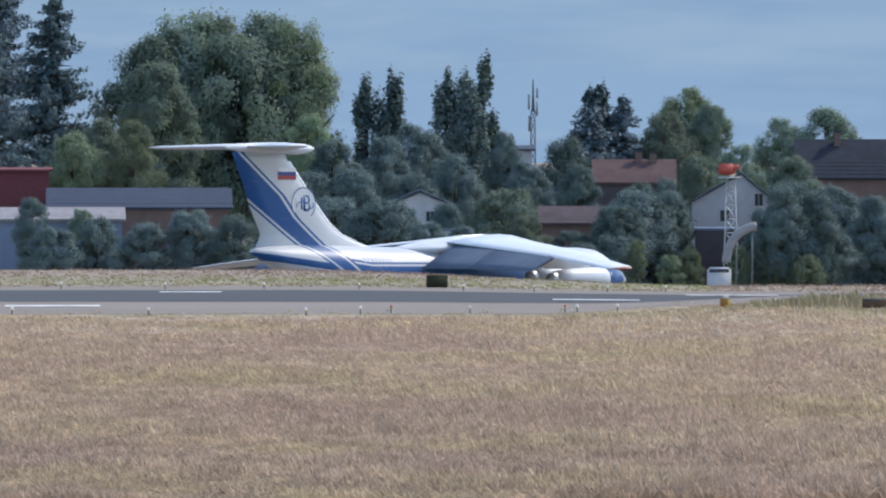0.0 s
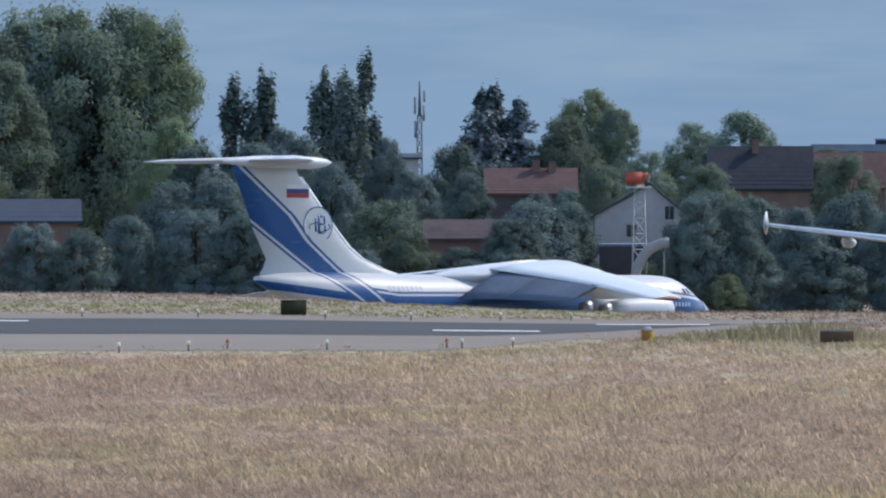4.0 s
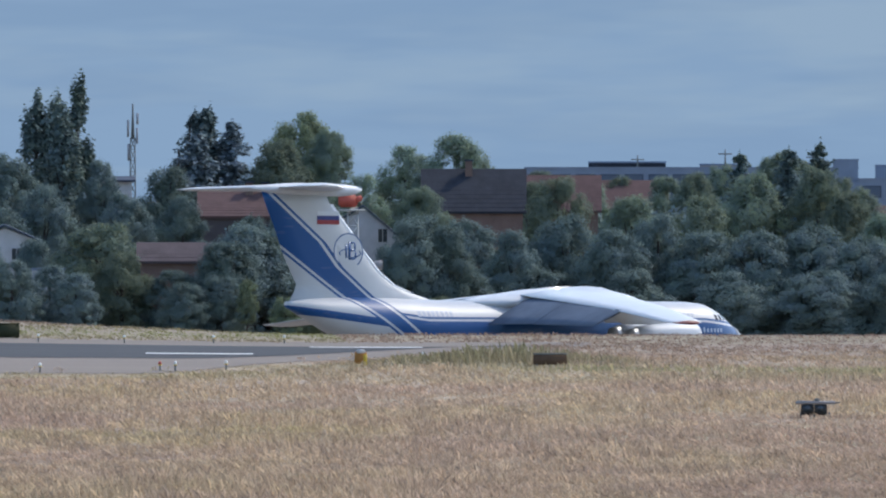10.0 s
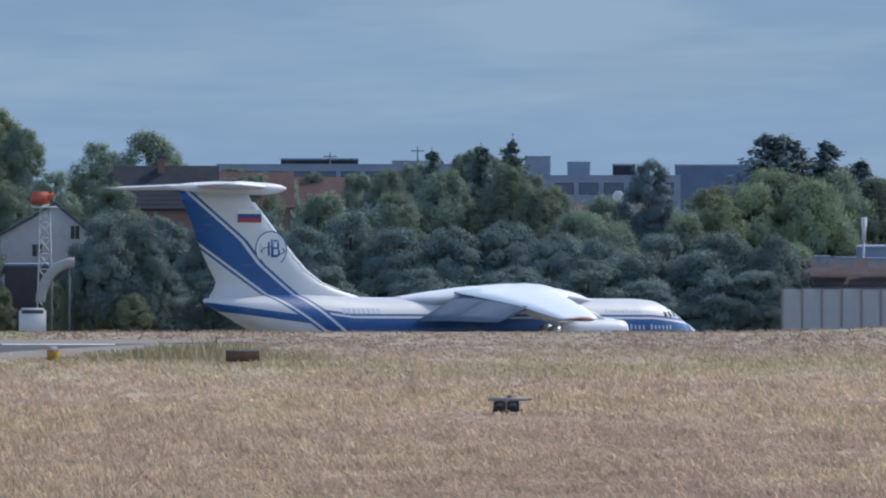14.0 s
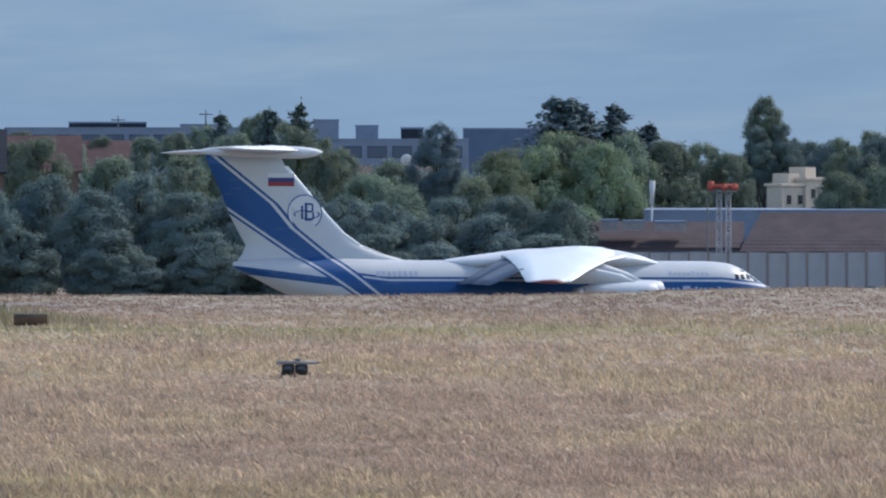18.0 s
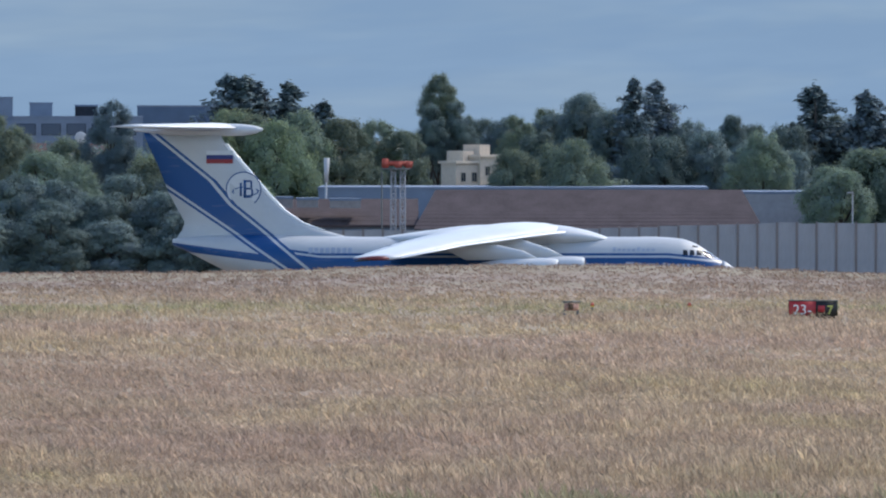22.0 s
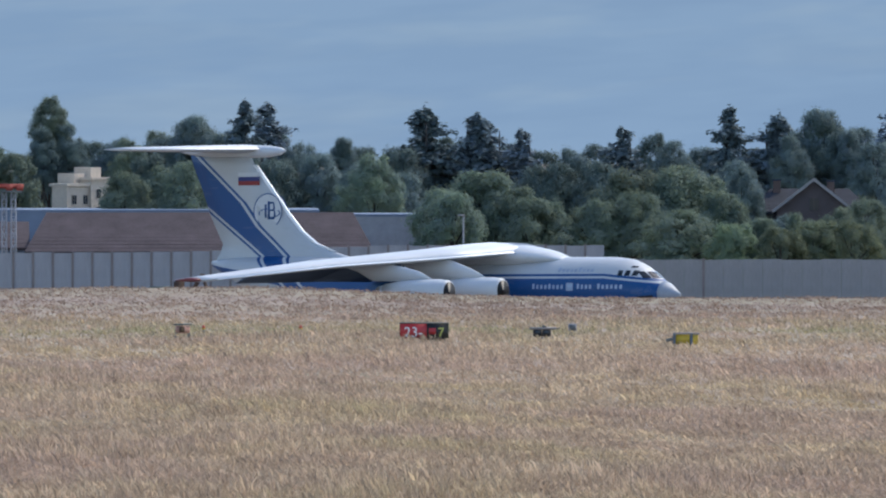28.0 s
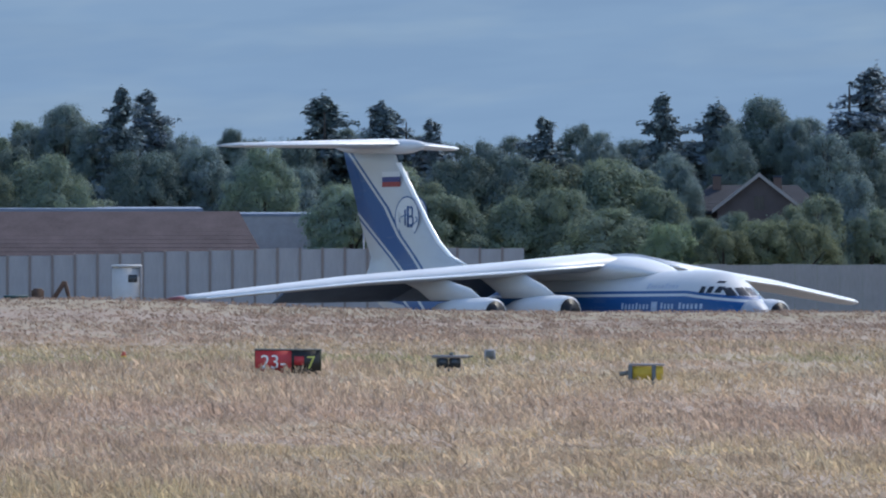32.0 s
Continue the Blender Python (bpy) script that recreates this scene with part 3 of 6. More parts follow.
        for k in range(1):
            part("overhead_window", side_patch(st, X, side, ((2.9 + k * 0.6, 5.38), (3.3 + k * 0.6, 5.4), (3.3 + k * 0.6, 5.54), (2.95 + k * 0.6, 5.5))), SMOKED, root, "small pane over the cockpit")
        part("chin_window", side_patch(st, X, side, ((1.3, 2.9), (2.4, 2.7), (2.4, 3.3), (1.4, 3.4))), SMOKED, root, "navigator's chin glazing")
    part("radome", tube(smooth_stations([(-0.14, 3.3, 3.58, 0.14), (0.48, 2.93, 4.03, 0.62), (1.15, 2.6, 4.42, 1.08), (1.18, 3.5, 3.6, 0.1)]), 32, X + 0.03), RADOME, root, "grey nose radome")
    return root


FREIGHTER = freighter()


# ---- the airliner ----
def liner_bands(nt, x, y, z):
    s = calc(nt, "SUBTRACT", 16.0, x)
    rise = calc(nt, "MULTIPLY", calc(nt, "MAXIMUM", calc(nt, "SUBTRACT", s, 23), 0), 0.16)
    zz = calc(nt, "SUBTRACT", z, rise)
    return [(over(nt, 3.12, zz), (0.008, 0.014, 0.05))]


def tail_bands(nt, x, y, z):
    w = calc(nt, "ADD", calc(nt, "MULTIPLY_ADD", calc(nt, "SINE", calc(nt, "MULTIPLY", x, 1.1)), 0.45, z), calc(nt, "MULTIPLY", x, 0.12))
    pick = lambda a, b: both(nt, over(nt, w, a), over(nt, b, w))
    return [(pick(4.3, 5.3), (0.45, 0.16, 0.17)), (pick(6.4, 6.8), (0.25, 0.36, 0.5)), (pick(7.2, 8.9), (0.46, 0.13, 0.13)), (pick(9.2, 9.4), (0.5, 0.25, 0.25))]


LINER = body_paint("white and navy airliner paint", liner_bands, 0.66)
TAIL = body_paint("red white and blue tail paint", tail_bands)
LAMP, _nt, _b = material("lit landing lamp")
_b.inputs["Emission Color"].default_value, _b.inputs["Emission Strength"].default_value = (1, 0.74, 0.42, 1), 9.0


def airliner():
    X = 16.0
    root = thing("airliner", pose(30, 440, 0), "white narrow-body airliner with navy belly rolling on its wheels", "aircraft")
    st = smooth_stations([(0, 3.2, 3.4, 0.1), (0.3, 2.75, 3.85, 0.55), (1.0, 2.3, 4.45, 1.05), (2.0, 1.98, 5.05, 1.45), (3.2, 1.8, 5.6, 1.75), (5.0, 1.72, 5.84, 1.95), (7, 1.7, 5.86, 1.975), (22, 1.7, 5.86, 1.975), (25, 2.0, 5.86, 1.85), (28, 2.9, 5.85, 1.4), (31, 3.9, 5.75, 0.85), (33.8, 4.8, 5.3, 0.2)], 0.4)
    part("fuselage", tube(st, 48, X), LINER, root)
    part("belly_fairing", tube(smooth_stations([(10, 1.75, 2.2, 0.7), (12, 1.4, 2.9, 1.95), (17.5, 1.4, 2.9, 1.95), (20.5, 1.75, 2.2, 0.7)]), 28, X), NAVY, root)
    for side in (-1, 1):
        w = part("wing", wing([(X - 10.8, side * 1.2, 2.55, 6.6), (X - 13.6, side * 6.4, 3.05, 4.0), (X - 18.9, side * 16.8, 4.12, 1.6)], 0.95), GREY_METAL, root, "pale grey swept wing")
        part("leading_edge_slat", wing([(X - 10.9, side * 2.2, 2.6, 0.7), (X - 13.4, side * 6.4, 3.03, 0.6), (X - 18.75, side * 16.6, 4.1, 0.4)], 1.7), BARE, w, "polished slat")
        part("wing_tip_fence", wing([(X - 18.9, side * 16.9, 4.12, 1.6), (X - 20.0, side * 17.0, 4.85, 0.5)], 0.8, True), WHITE, w)
        part("wing_tip_fence", wing([(X - 18.9, side * 16.9, 4.12, 1.6), (X - 20.0, side * 17.0, 3.6, 0.4)], 0.8, True), WHITE, w)
        for y, z in ((8.6, 3.1), (12.2, 3.5)):
            part("flap_fairing", tube(smooth_stations([(15.6 + (y - 8.6) * 0.3, z - 0.1, z, 0.05), (16.8 + (y - 8.6) * 0.3, z - 0.6, z, 0.26), (18.2 + (y - 8.6) * 0.3, z - 0.62, z - 0.05, 0.24), (19.8 + (y - 8.6) * 0.3, z - 0.4, z - 0.25, 0.05)]), 12, X), WHITE, w).location.y = side * y
        zc, s0 = 1.58, 9.3
        n = part("engine", tube([(s0 + a, zc - r, zc + r, r) for a, r in ((0.02, 0.88), (0.12, 1.0), (0.5, 1.09), (1.6, 1.12), (2.8, 1.03), (3.6, 0.9))], 36, X), COWL, root, "grey-blue engine pod with bright lip")
        n.location.y = side * 5.75
        lip = loft([[(X - s0 - dx, r * math.cos(6.2832 * k / 36), zc + r * math.sin(6.2832 * k / 36)) for k in range(36)] for dx, r in ((0.2, 1.035), (0.08, 1.0), (-0.02, 0.965), (0.0, 0.93), (0.3, 0.9))], caps=False)
        part("intake_lip", lip, BARE, n, "polished intake lip")
        part("fan", tube([(s0 - 0.035, zc - 0.93, zc + 0.93, 0.93), (s0 + 0.1, zc - 0.91, zc + 0.91, 0.91)], 36, X), DARK_METAL, n, "dark fan disc")
        part("spinner", tube([(s0 - 0.12, zc - 0.02, zc + 0.02, 0.02), (s0 - 0.05, zc - 0.2, zc + 0.2, 0.2), (s0, zc - 0.26, zc + 0.26, 0.26)], 16, X), DARK_METAL, n)
        part("exhaust", tube([(s0 + 3.5, zc - 0.6, zc + 0.6, 0.6), (s0 + 4.9, zc - 0.35, zc + 0.35, 0.35)], 20, X), GREY_METAL, n)
        part("pylon", wing([(X - s0 - 0.7, 0, zc + 0.95, 3.6), (X - s0 - 1.6, 0, zc + 1.3, 3.6), (X - s0 - 3.6, 0, zc + 1.7, 2.5)], 0.6, True), WHITE, n)
        part("tailplane", wing([(X - 28.3, side * 0.5, 4.65, 3.6), (X - 31.9, side * 6.2, 5.05, 1.4)], 0.8), WHITE, root)
        # main gear
        gear = part("main_gear", rod(bmesh.new(), (X - 16.2, side * 3.8, 0.1), (X - 16.2, side * 3.55, 2.7), 0.24), DARK_METAL, root)
        part("drag_strut", rod(bmesh.new(), (X - 16.2, side * 3.75, 1.1), (X - 16.2, side * 2.0, 2.2), 0.11), DARK_METAL, gear)
        part("gear_door", boxed(X - 16.7, X - 15.6, side * 4.05 - 0.03, side * 4.05 + 0.03, 1.0, 2.6, 0.02), GREY_METAL, gear)
        for dy in (-0.46, 0.46):
            t = part("main_wheel", rod(bmesh.new(), (X - 16.2, side * 3.8 + dy - 0.2, 0.085), (X - 16.2, side * 3.8 + dy + 0.2, 0.085), 0.62, n=28), RUBBER, root, "black tyre")
            part("hub", rod(bmesh.new(), (X - 16.2, side * 3.8 + dy - 0.21, 0.085), (X - 16.2, side * 3.8 + dy + 0.21, 0.085), 0.27, n=16), GREY_METAL, t)
            nw = part("nose_wheel", rod(bmesh.new(), (X - 5.1, side * 0.27 - 0.13, -0.08), (X - 5.1, side * 0.27 + 0.13, -0.08), 0.44, n=24), RUBBER, root) if dy > 0 else None
        # windscreen and side panes
        part("cockpit_window", front_patch(st, X, ((side * 0.05, 4.36), (side * 0.78, 4.34), (side * 0.7, 4.92), (side * 0.05, 4.95))), SMOKED, root, "dark cockpit windscreen")
        part("cockpit_window", side_patch(st, X, side, ((1.75, 4.36), (2.25, 4.42), (2.3, 4.95), (2.0, 4.95))), SMOKED, root, "dark cockpit pane")
        part("cockpit_window", side_patch(st, X, side, ((2.35, 4.44), (2.85, 4.5), (2.75, 4.95), (2.4, 4.96))), SMOKED, root, "dark cockpit pane")
        for k in range(30):
            if k not in (12, 13):
                s0 = 6.4 + k * 0.53
                part("cabin_window", side_patch(st, X, side, ((s0, 4.2), (s0 + 0.18, 4.2), (s0 + 0.18, 4.42), (s0, 4.42)), 0.006, 2), DIM_GLASS, root)
        title = new("title_marks")
        title.parent = root
        for k in range(13):
            if k != 7:
                s0 = 6.3 + k * 0.42
                part("letter_bar", side_patch(st, X, side, ((s0, 3.6), (s0 + 0.2, 3.6), (s0 + 0.2, 3.86), (s0, 3.86)), 0.008, 2), LETTER_LOW, title)
        part("ribbon", side_patch(st, X, side, ((3.5, 5.02), (6.6, 4.95), (6.9, 5.35), (3.4, 5.38)), 0.03, 12), RED, root, "red ribbon painted behind the cockpit")
        part("ribbon_tail", side_patch(st, X, side, ((3.6, 4.7), (5.9, 4.05), (6.5, 4.3), (3.7, 4.9)), 0.03, 8), NAVY, root, "navy tail of the ribbon")
        part("cabin_door", side_patch(st, X, side, ((4.75, 3.15), (5.55, 3.15), (5.55, 4.95), (4.75, 4.95)), 0.008, 5), WHITE, root)
    leg = part("nose_gear", rod(bmesh.new(), (X - 5.1, 0, -0.12), (X - 5.0, 0, 1.9), 0.14), DARK_METAL, root)
    part("landing_lamp", rod(bmesh.new(), (X - 4.9, 0, 1.42), (X - 4.72, 0, 1.42), 0.11, n=24), LAMP, leg, "lit warm landing lamp")
    part("gear_door", boxed(X - 5.2, X - 4.1, -0.62, -0.58, 1.2, 1.85, 0.02), NAVY, leg)
    part("gear_door", boxed(X - 5.2, X - 4.1, 0.58, 0.62, 1.2, 1.85, 0.02), NAVY, leg)
    part("fin", wing([(X - 24.0, 0, 5.4, 8.6), (X - 26.2, 0, 6.4, 6.2), (X - 30.7, 0, 11.55, 2.3), (X - 31.2, 0, 11.76, 1.6)], 0.75, True), TAIL, root, "tail fin painted with red white and blue waves")
    part("fin_leading_edge", wing([(X - 26.0, 0, 6.4, 0.7), (X - 30.5, 0, 11.55, 0.45)], 2.4, True), WHITE, root, "white leading edge of the fin")
    part("antenna", wing([(X - 8, 0, 5.8, 0.4), (X - 8.2, 0, 6.25, 0.2)], 0.5, True), WHITE, root)
    part("antenna", wing([(X - 16, 0, 5.8, 0.4), (X - 16.2, 0, 6.25, 0.2)], 0.5, True), WHITE, root)
    return root


AIRLINER = airliner()


# ---- distant hillside ----
def hillside():
    m, nt, b = material("glowing hillside with painted haze", 1.0)
    tc = nt.nodes.new("ShaderNodeTexCoord")
    sx = nt.nodes.new("ShaderNodeSeparateXYZ")
    nt.links.new(tc.outputs["Object"], sx.inputs[0])
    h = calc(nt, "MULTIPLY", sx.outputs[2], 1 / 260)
    # Blue haze and daylight are painted into this colour and emitted by the slope.
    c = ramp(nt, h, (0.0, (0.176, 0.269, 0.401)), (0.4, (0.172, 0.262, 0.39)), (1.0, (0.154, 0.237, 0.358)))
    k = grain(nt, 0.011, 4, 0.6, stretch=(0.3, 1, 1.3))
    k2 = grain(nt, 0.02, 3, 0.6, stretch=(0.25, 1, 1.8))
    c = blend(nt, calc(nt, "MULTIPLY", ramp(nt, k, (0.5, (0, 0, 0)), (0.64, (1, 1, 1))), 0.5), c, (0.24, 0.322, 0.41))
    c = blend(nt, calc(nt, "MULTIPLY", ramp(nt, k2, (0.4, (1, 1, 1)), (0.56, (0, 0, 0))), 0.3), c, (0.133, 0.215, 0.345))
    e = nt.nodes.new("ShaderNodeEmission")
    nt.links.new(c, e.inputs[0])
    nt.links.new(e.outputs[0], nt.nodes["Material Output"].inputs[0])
    bm = bmesh.new()
    grid = []
    for a in range(-30, 41, 2):
        row = []
        for j in range(12):
            d = 4300 + 40 * j
            z = -60 + 40 * j + 12 * noise.noise((a * 0.2, j * 0.5, 3))
            row.append(bm.verts.new((d * math.sin(radians(a)), d * math.cos(radians(a)), z)))
        grid.append(row)
    for p, q in zip(grid, grid[1:]):
        for j in range(11):
            bm.faces.new((p[j], q[j], q[j + 1], p[j + 1]))
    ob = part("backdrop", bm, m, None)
    tagged(ob, "far mountainside with pale fields, blue haze painted as glow", "mountain", kind="structure")


hillside()


# ---- trees ----
def leaf_mesh(blobs, count, size, rng, droop=0.0, name="crown", axis=None):
    """Leaf sprays scattered over the outer parts of many blobs: centre, radii. axis: the crown's middle, from which the sprays face outwards."""
    vol = np.array([b[1][0] * b[1][2] for b in blobs])
    n = rng.choice(len(blobs), count, p=vol / vol.sum())
    c = np.array([b[0] for b in blobs])[n]
    r = np.array([b[1] for b in blobs])[n]
    d = rng.normal(size=(count, 3))
    d /= np.linalg.norm(d, axis=1)[:, None]
    k = rng.uniform(0.35, 1.1, count)[:, None] ** 0.6
    k = np.where(rng.random(count)[:, None] < 0.2, rng.uniform(1.0, 1.5, count)[:, None], k)
    p = c + d * r * k
    nrm = d * 0.6 + rng.normal(size=(count, 3)) * 0.38 + np.array([0, 0, 0.3])
    if axis is not None:
        q = (p - np.array(axis)) * np.array([1.0, 1.0, 0.7])
        nrm = nrm + q / (np.linalg.norm(q, axis=1)[:, None] + 1e-6) * 0.7
    nrm /= np.linalg.norm(nrm, axis=1)[:, None]
    t = np.cross(nrm, rng.normal(size=(count, 3)))
    t /= np.linalg.norm(t, axis=1)[:, None] + 1e-6
    b = np.cross(nrm, t)
    s = size * rng.uniform(0.45, 1.45, count)[:, None]
    t[:, 2] -= droop
    v = np.stack([p - t * s * 0.6 - b * s * 0.45, p + b * s * 0.55, p + t * s * 0.8 - b * s * 0.1], 1).reshape(-1, 3)
    me = bpy.data.meshes.new(name)
    me.from_pydata(v.tolist(), [], np.arange(count * 3).reshape(-1, 3).tolist())
    return me


def tree_meshes(kind, seed):
    """Trunk and crown of a tree, about 10 units high."""
    rng = np.random.default_rng(seed)
    bm = bmesh.new()
    blobs = []
    if kind in ("broad", "bush"):
        low = 0.12 if kind == "broad" else 0.02
        rod(bm, (0, 0, -0.4), (0.1, 0, 8.0), 0.32, 0.1)
        lobes = [(rng.uniform(0, 6.283), rng.uniform(0.3, 0.85), rng.uniform(0.1, 0.3)) for i in range(7)]
        for i in range(150):
            z = rng.uniform(low, 0.95)
            a = rng.uniform(0, 6.283)
            w = math.sqrt(max(0.03, 1 - ((z - 0.42) / 0.56) ** 2))
            w *= 0.86 + sum(g * math.exp(-(math.remainder(a - la, 6.283) / 0.7) ** 2 - ((z - lz) / 0.16) ** 2) for la, lz, g in lobes)
            q = w * math.sqrt(rng.uniform(0.12, 1)) * 3.6
            rr = rng.uniform(0.3, 0.85) * (0.7 + 0.4 * w)
            blobs.append(((q * math.cos(a), q * math.sin(a), z * 10), (rr * 1.15, rr * 1.15, rr * 0.85)))
            if i < 14:
                rod(bm, (0.05, 0, 2.0 + z * 4.2), (q * math.cos(a), q * math.sin(a), z * 10), 0.12, 0.03, 5)
        me = leaf_mesh(blobs, 42000, 0.14, rng, axis=(0, 0, 4.0))
    elif kind == "poplar":
        rod(bm, (0, 0, -0.4), (0, 0, 9.0), 0.22, 0.04)
        for i in range(80):
            z = rng.uniform(0.06, 0.97)
            w = 1.1 * math.sin(math.pi * min(1, z ** 0.75)) ** 0.55
            a = rng.uniform(0, 6.283)
            q = w * rng.uniform(0.2, 0.98)
            blobs.append(((q * math.cos(a), q * math.sin(a), z * 10), (0.26 * w + 0.08, 0.26 * w + 0.08, 0.6)))
            if i < 14:
                rod(bm, (0, 0, max(0.5, z * 10 - 1.4)), (q * math.cos(a), q * math.sin(a), z * 10), 0.06, 0.02, 5)
        me = leaf_mesh(blobs, 12000, 0.16, rng, axis=(0, 0, 4.5))
    else:
        spruce = kind == "spruce"
        rod(bm, (0, 0, -0.4), (0, 0, 9.2), 0.2, 0.02)
        lean = rng.normal(0, 0.2, 2)
        for i in range(210 if spruce else 190):
            z = 0.03 + 0.95 * rng.random() ** (1.2 if spruce else 1.05)
            w = 3.2 * (1 - z) ** 0.72 + 0.12 if spruce else 3.2 * (1 - z) ** 0.6 + 0.1
            a = rng.uniform(0, 6.283)
            q = w * (rng.uniform(0.55, 0.95) if rng.random() < 0.75 else rng.uniform(0.95, 1.3))
            sag = (0.22 if spruce else 0.04) + rng.normal(0, 0.08)
            ox, oy = lean[0] * z * z * 2, lean[1] * z * z * 2
            for e in (0.08, 0.22, 0.38, 0.54, 0.7, 0.85, 1.0):
                fat = (0.13 + 0.1 * w) * (1.25 - 0.9 * e)
                blobs.append(((ox + q * e * math.cos(a), oy + q * e * math.sin(a), z * 10 - sag * q * e + 0.14 * q * e * e), (fat, fat, 0.17)))
            if i < 60:
                rod(bm, (ox, oy, z * 10), (ox + q * 0.9 * math.cos(a), oy + q * 0.9 * math.sin(a), z * 10 - sag * q * 0.8), 0.04, 0.012, 5)
        for k in range(5):
            blobs.append(((lean[0] * 2, lean[1] * 2, 9.2 + 0.2 * k), (0.15 - 0.025 * k, 0.15 - 0.025 * k, 0.2)))
        me = leaf_mesh(blobs, 25000, 0.15, rng, 0.15, axis=(0, 0, 3.5))
    return mesh_of("trunk", bm), me


TREE_KINDS = {}


def plant(kind, mat, u, v, width, d, label, group=""):
    """A tree seen from the eye: bearing, height of its top, width in bearing units, distance."""
    key = (kind, mat.name)
    if key not in TREE_KINDS:
        TREE_KINDS[key] = []
        for i in range(5 if kind == "broad" else 3):
            tr, cr = tree_meshes(kind, len(TREE_KINDS) * 17 + i * 5 + 3)
            tr.materials.append(BARK)
            cr.materials.append(mat)
            TREE_KINDS[key].append((tr, cr))
    tr, cr = random.choice(TREE_KINDS[key])
    p = at(u, d)
    z0 = ground_z(p.x, p.y)
    h = high(v, d) - z0
    w = width * d / F / {"poplar": 1.4, "spruce": 2.1, "cedar": 3.2}.get(kind, 7.8)
    most = {"poplar": 9.0, "spruce": 0.85, "cedar": 0.95}.get(kind, 1.35)
    sz = min(h / 10, w * most)
    name = "bush" if kind == "bush" else "tree"
    root = thing(name, Matrix.LocRotScale((p.x, p.y, z0), Euler((0, 0, random.uniform(0, 6.28))), None), label, name, group)
    a = part("trunk", tr, None, root, flat=True)
    a.scale = (w, w, h / 10)
    b = part("crown", cr, None, root, flat=True)
    b.scale, b.location = (w, w * random.uniform(0.9, 1.1), sz), (0, 0, h - 9.9 * sz)


def plant_all(rows, kind, mat, label, group=""):
    for u, v, w, d in rows:
        plant(kind, mat, u, v, w, d, label, group)


def far_woods():
    """The unbroken woods and hedges behind the single trees."""
    rng = np.random.default_rng(8)
    blobs = []
    for i in range(1500):
        u = rng.uniform(-1300, 4100)
        d = rng.uniform(880, 1000)
        top = -47 + 26 * noise.noise((u * 0.006, 2.0, 0)) + 14 * noise.noise((u * 0.03, 5.0, 0))
        v = top - 230 * rng.uniform(0, 1) ** 1.4
        p = at(u, d, high(v, d) - 2)
        r = rng.uniform(1.2, 2.6)
        blobs.append((tuple(p), (r, r, r * 0.8)))
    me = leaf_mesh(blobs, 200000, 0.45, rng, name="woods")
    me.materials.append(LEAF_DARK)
    ob = new("woods", me)
    tagged(ob, "far dark green woods behind the airfield's edge", "woods", kind="stuff")


far_woods()
B, G, S_, P_, C_ = "broad", "bush", "spruce", "poplar", "cedar"
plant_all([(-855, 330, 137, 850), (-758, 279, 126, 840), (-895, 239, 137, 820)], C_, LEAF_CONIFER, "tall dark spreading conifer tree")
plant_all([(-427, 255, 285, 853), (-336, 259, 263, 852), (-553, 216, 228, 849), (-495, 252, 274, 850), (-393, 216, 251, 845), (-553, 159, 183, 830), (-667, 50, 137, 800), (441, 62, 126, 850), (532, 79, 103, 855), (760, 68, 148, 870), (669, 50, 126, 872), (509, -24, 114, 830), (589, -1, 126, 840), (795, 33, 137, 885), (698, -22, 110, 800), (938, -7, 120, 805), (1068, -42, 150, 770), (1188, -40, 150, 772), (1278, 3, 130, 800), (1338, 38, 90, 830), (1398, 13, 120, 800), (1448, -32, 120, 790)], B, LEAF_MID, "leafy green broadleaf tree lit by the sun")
plant_all([(2222, 65, 78, 850), (1528, -72, 150, 770), (1068, -44, 150, 780), (1288, -17, 120, 800), (1888, 3, 160, 805), (1578, -92, 140, 770), (1979, 0, 150, 812), (2054, -13, 150, 815), (2114, -17, 110, 830), (2164, -35, 120, 828), (2444, -57, 190, 800), (2364, -10, 90, 840), (2354, -80, 110, 800), (2084, -85, 130, 800), (1704, -85, 150, 780), (2484, 25, 120, 850), (2414, 5, 100, 850), (2524, -25, 120, 845), (2467, -48, 150, 790), (2797, -38, 120, 800), (2977, -66, 170, 770), (2917, -98, 130, 765), (3047, -93, 130, 768)], B, LEAF_MID, "leafy green broadleaf tree lit by the sun")
plant_all([(2357, -68, 110, 790), (2995, -68, 190, 770), (2935, -105, 150, 760), (3075, -115, 130, 758), (3255, -65, 200, 770), (3355, -55, 200, 772), (3415, -105, 120, 765), (3195, -115, 140, 760), (3335, -135, 200, 750), (3334, -59, 190, 770), (3412, -102, 112, 765), (3110, -119, 121, 760), (3748, -136, 112, 760), (3266, -102, 138, 760), (908, 3, 90, 960), (988, -7, 100, 950), (1048, -4, 90, 960), (1128, -7, 110, 940), (1178, 3, 100, 930), (1228, 13, 100, 940), (1313, 28, 80, 930), (1368, 23, 90, 930)], B, LEAF_MID, "leafy green broadleaf tree lit by the sun")
plant_all([(1438, -7, 110, 900), (1478, -27, 100, 880), (1568, -44, 120, 860), (1648, -50, 130, 850), (888, -17, 100, 900), (3480, -150, 110, 752), (3550, -140, 100, 750), (3615, -130, 110, 755), (3665, -115, 120, 758)], B, LEAF_MID, "leafy green broadleaf tree lit by the sun")
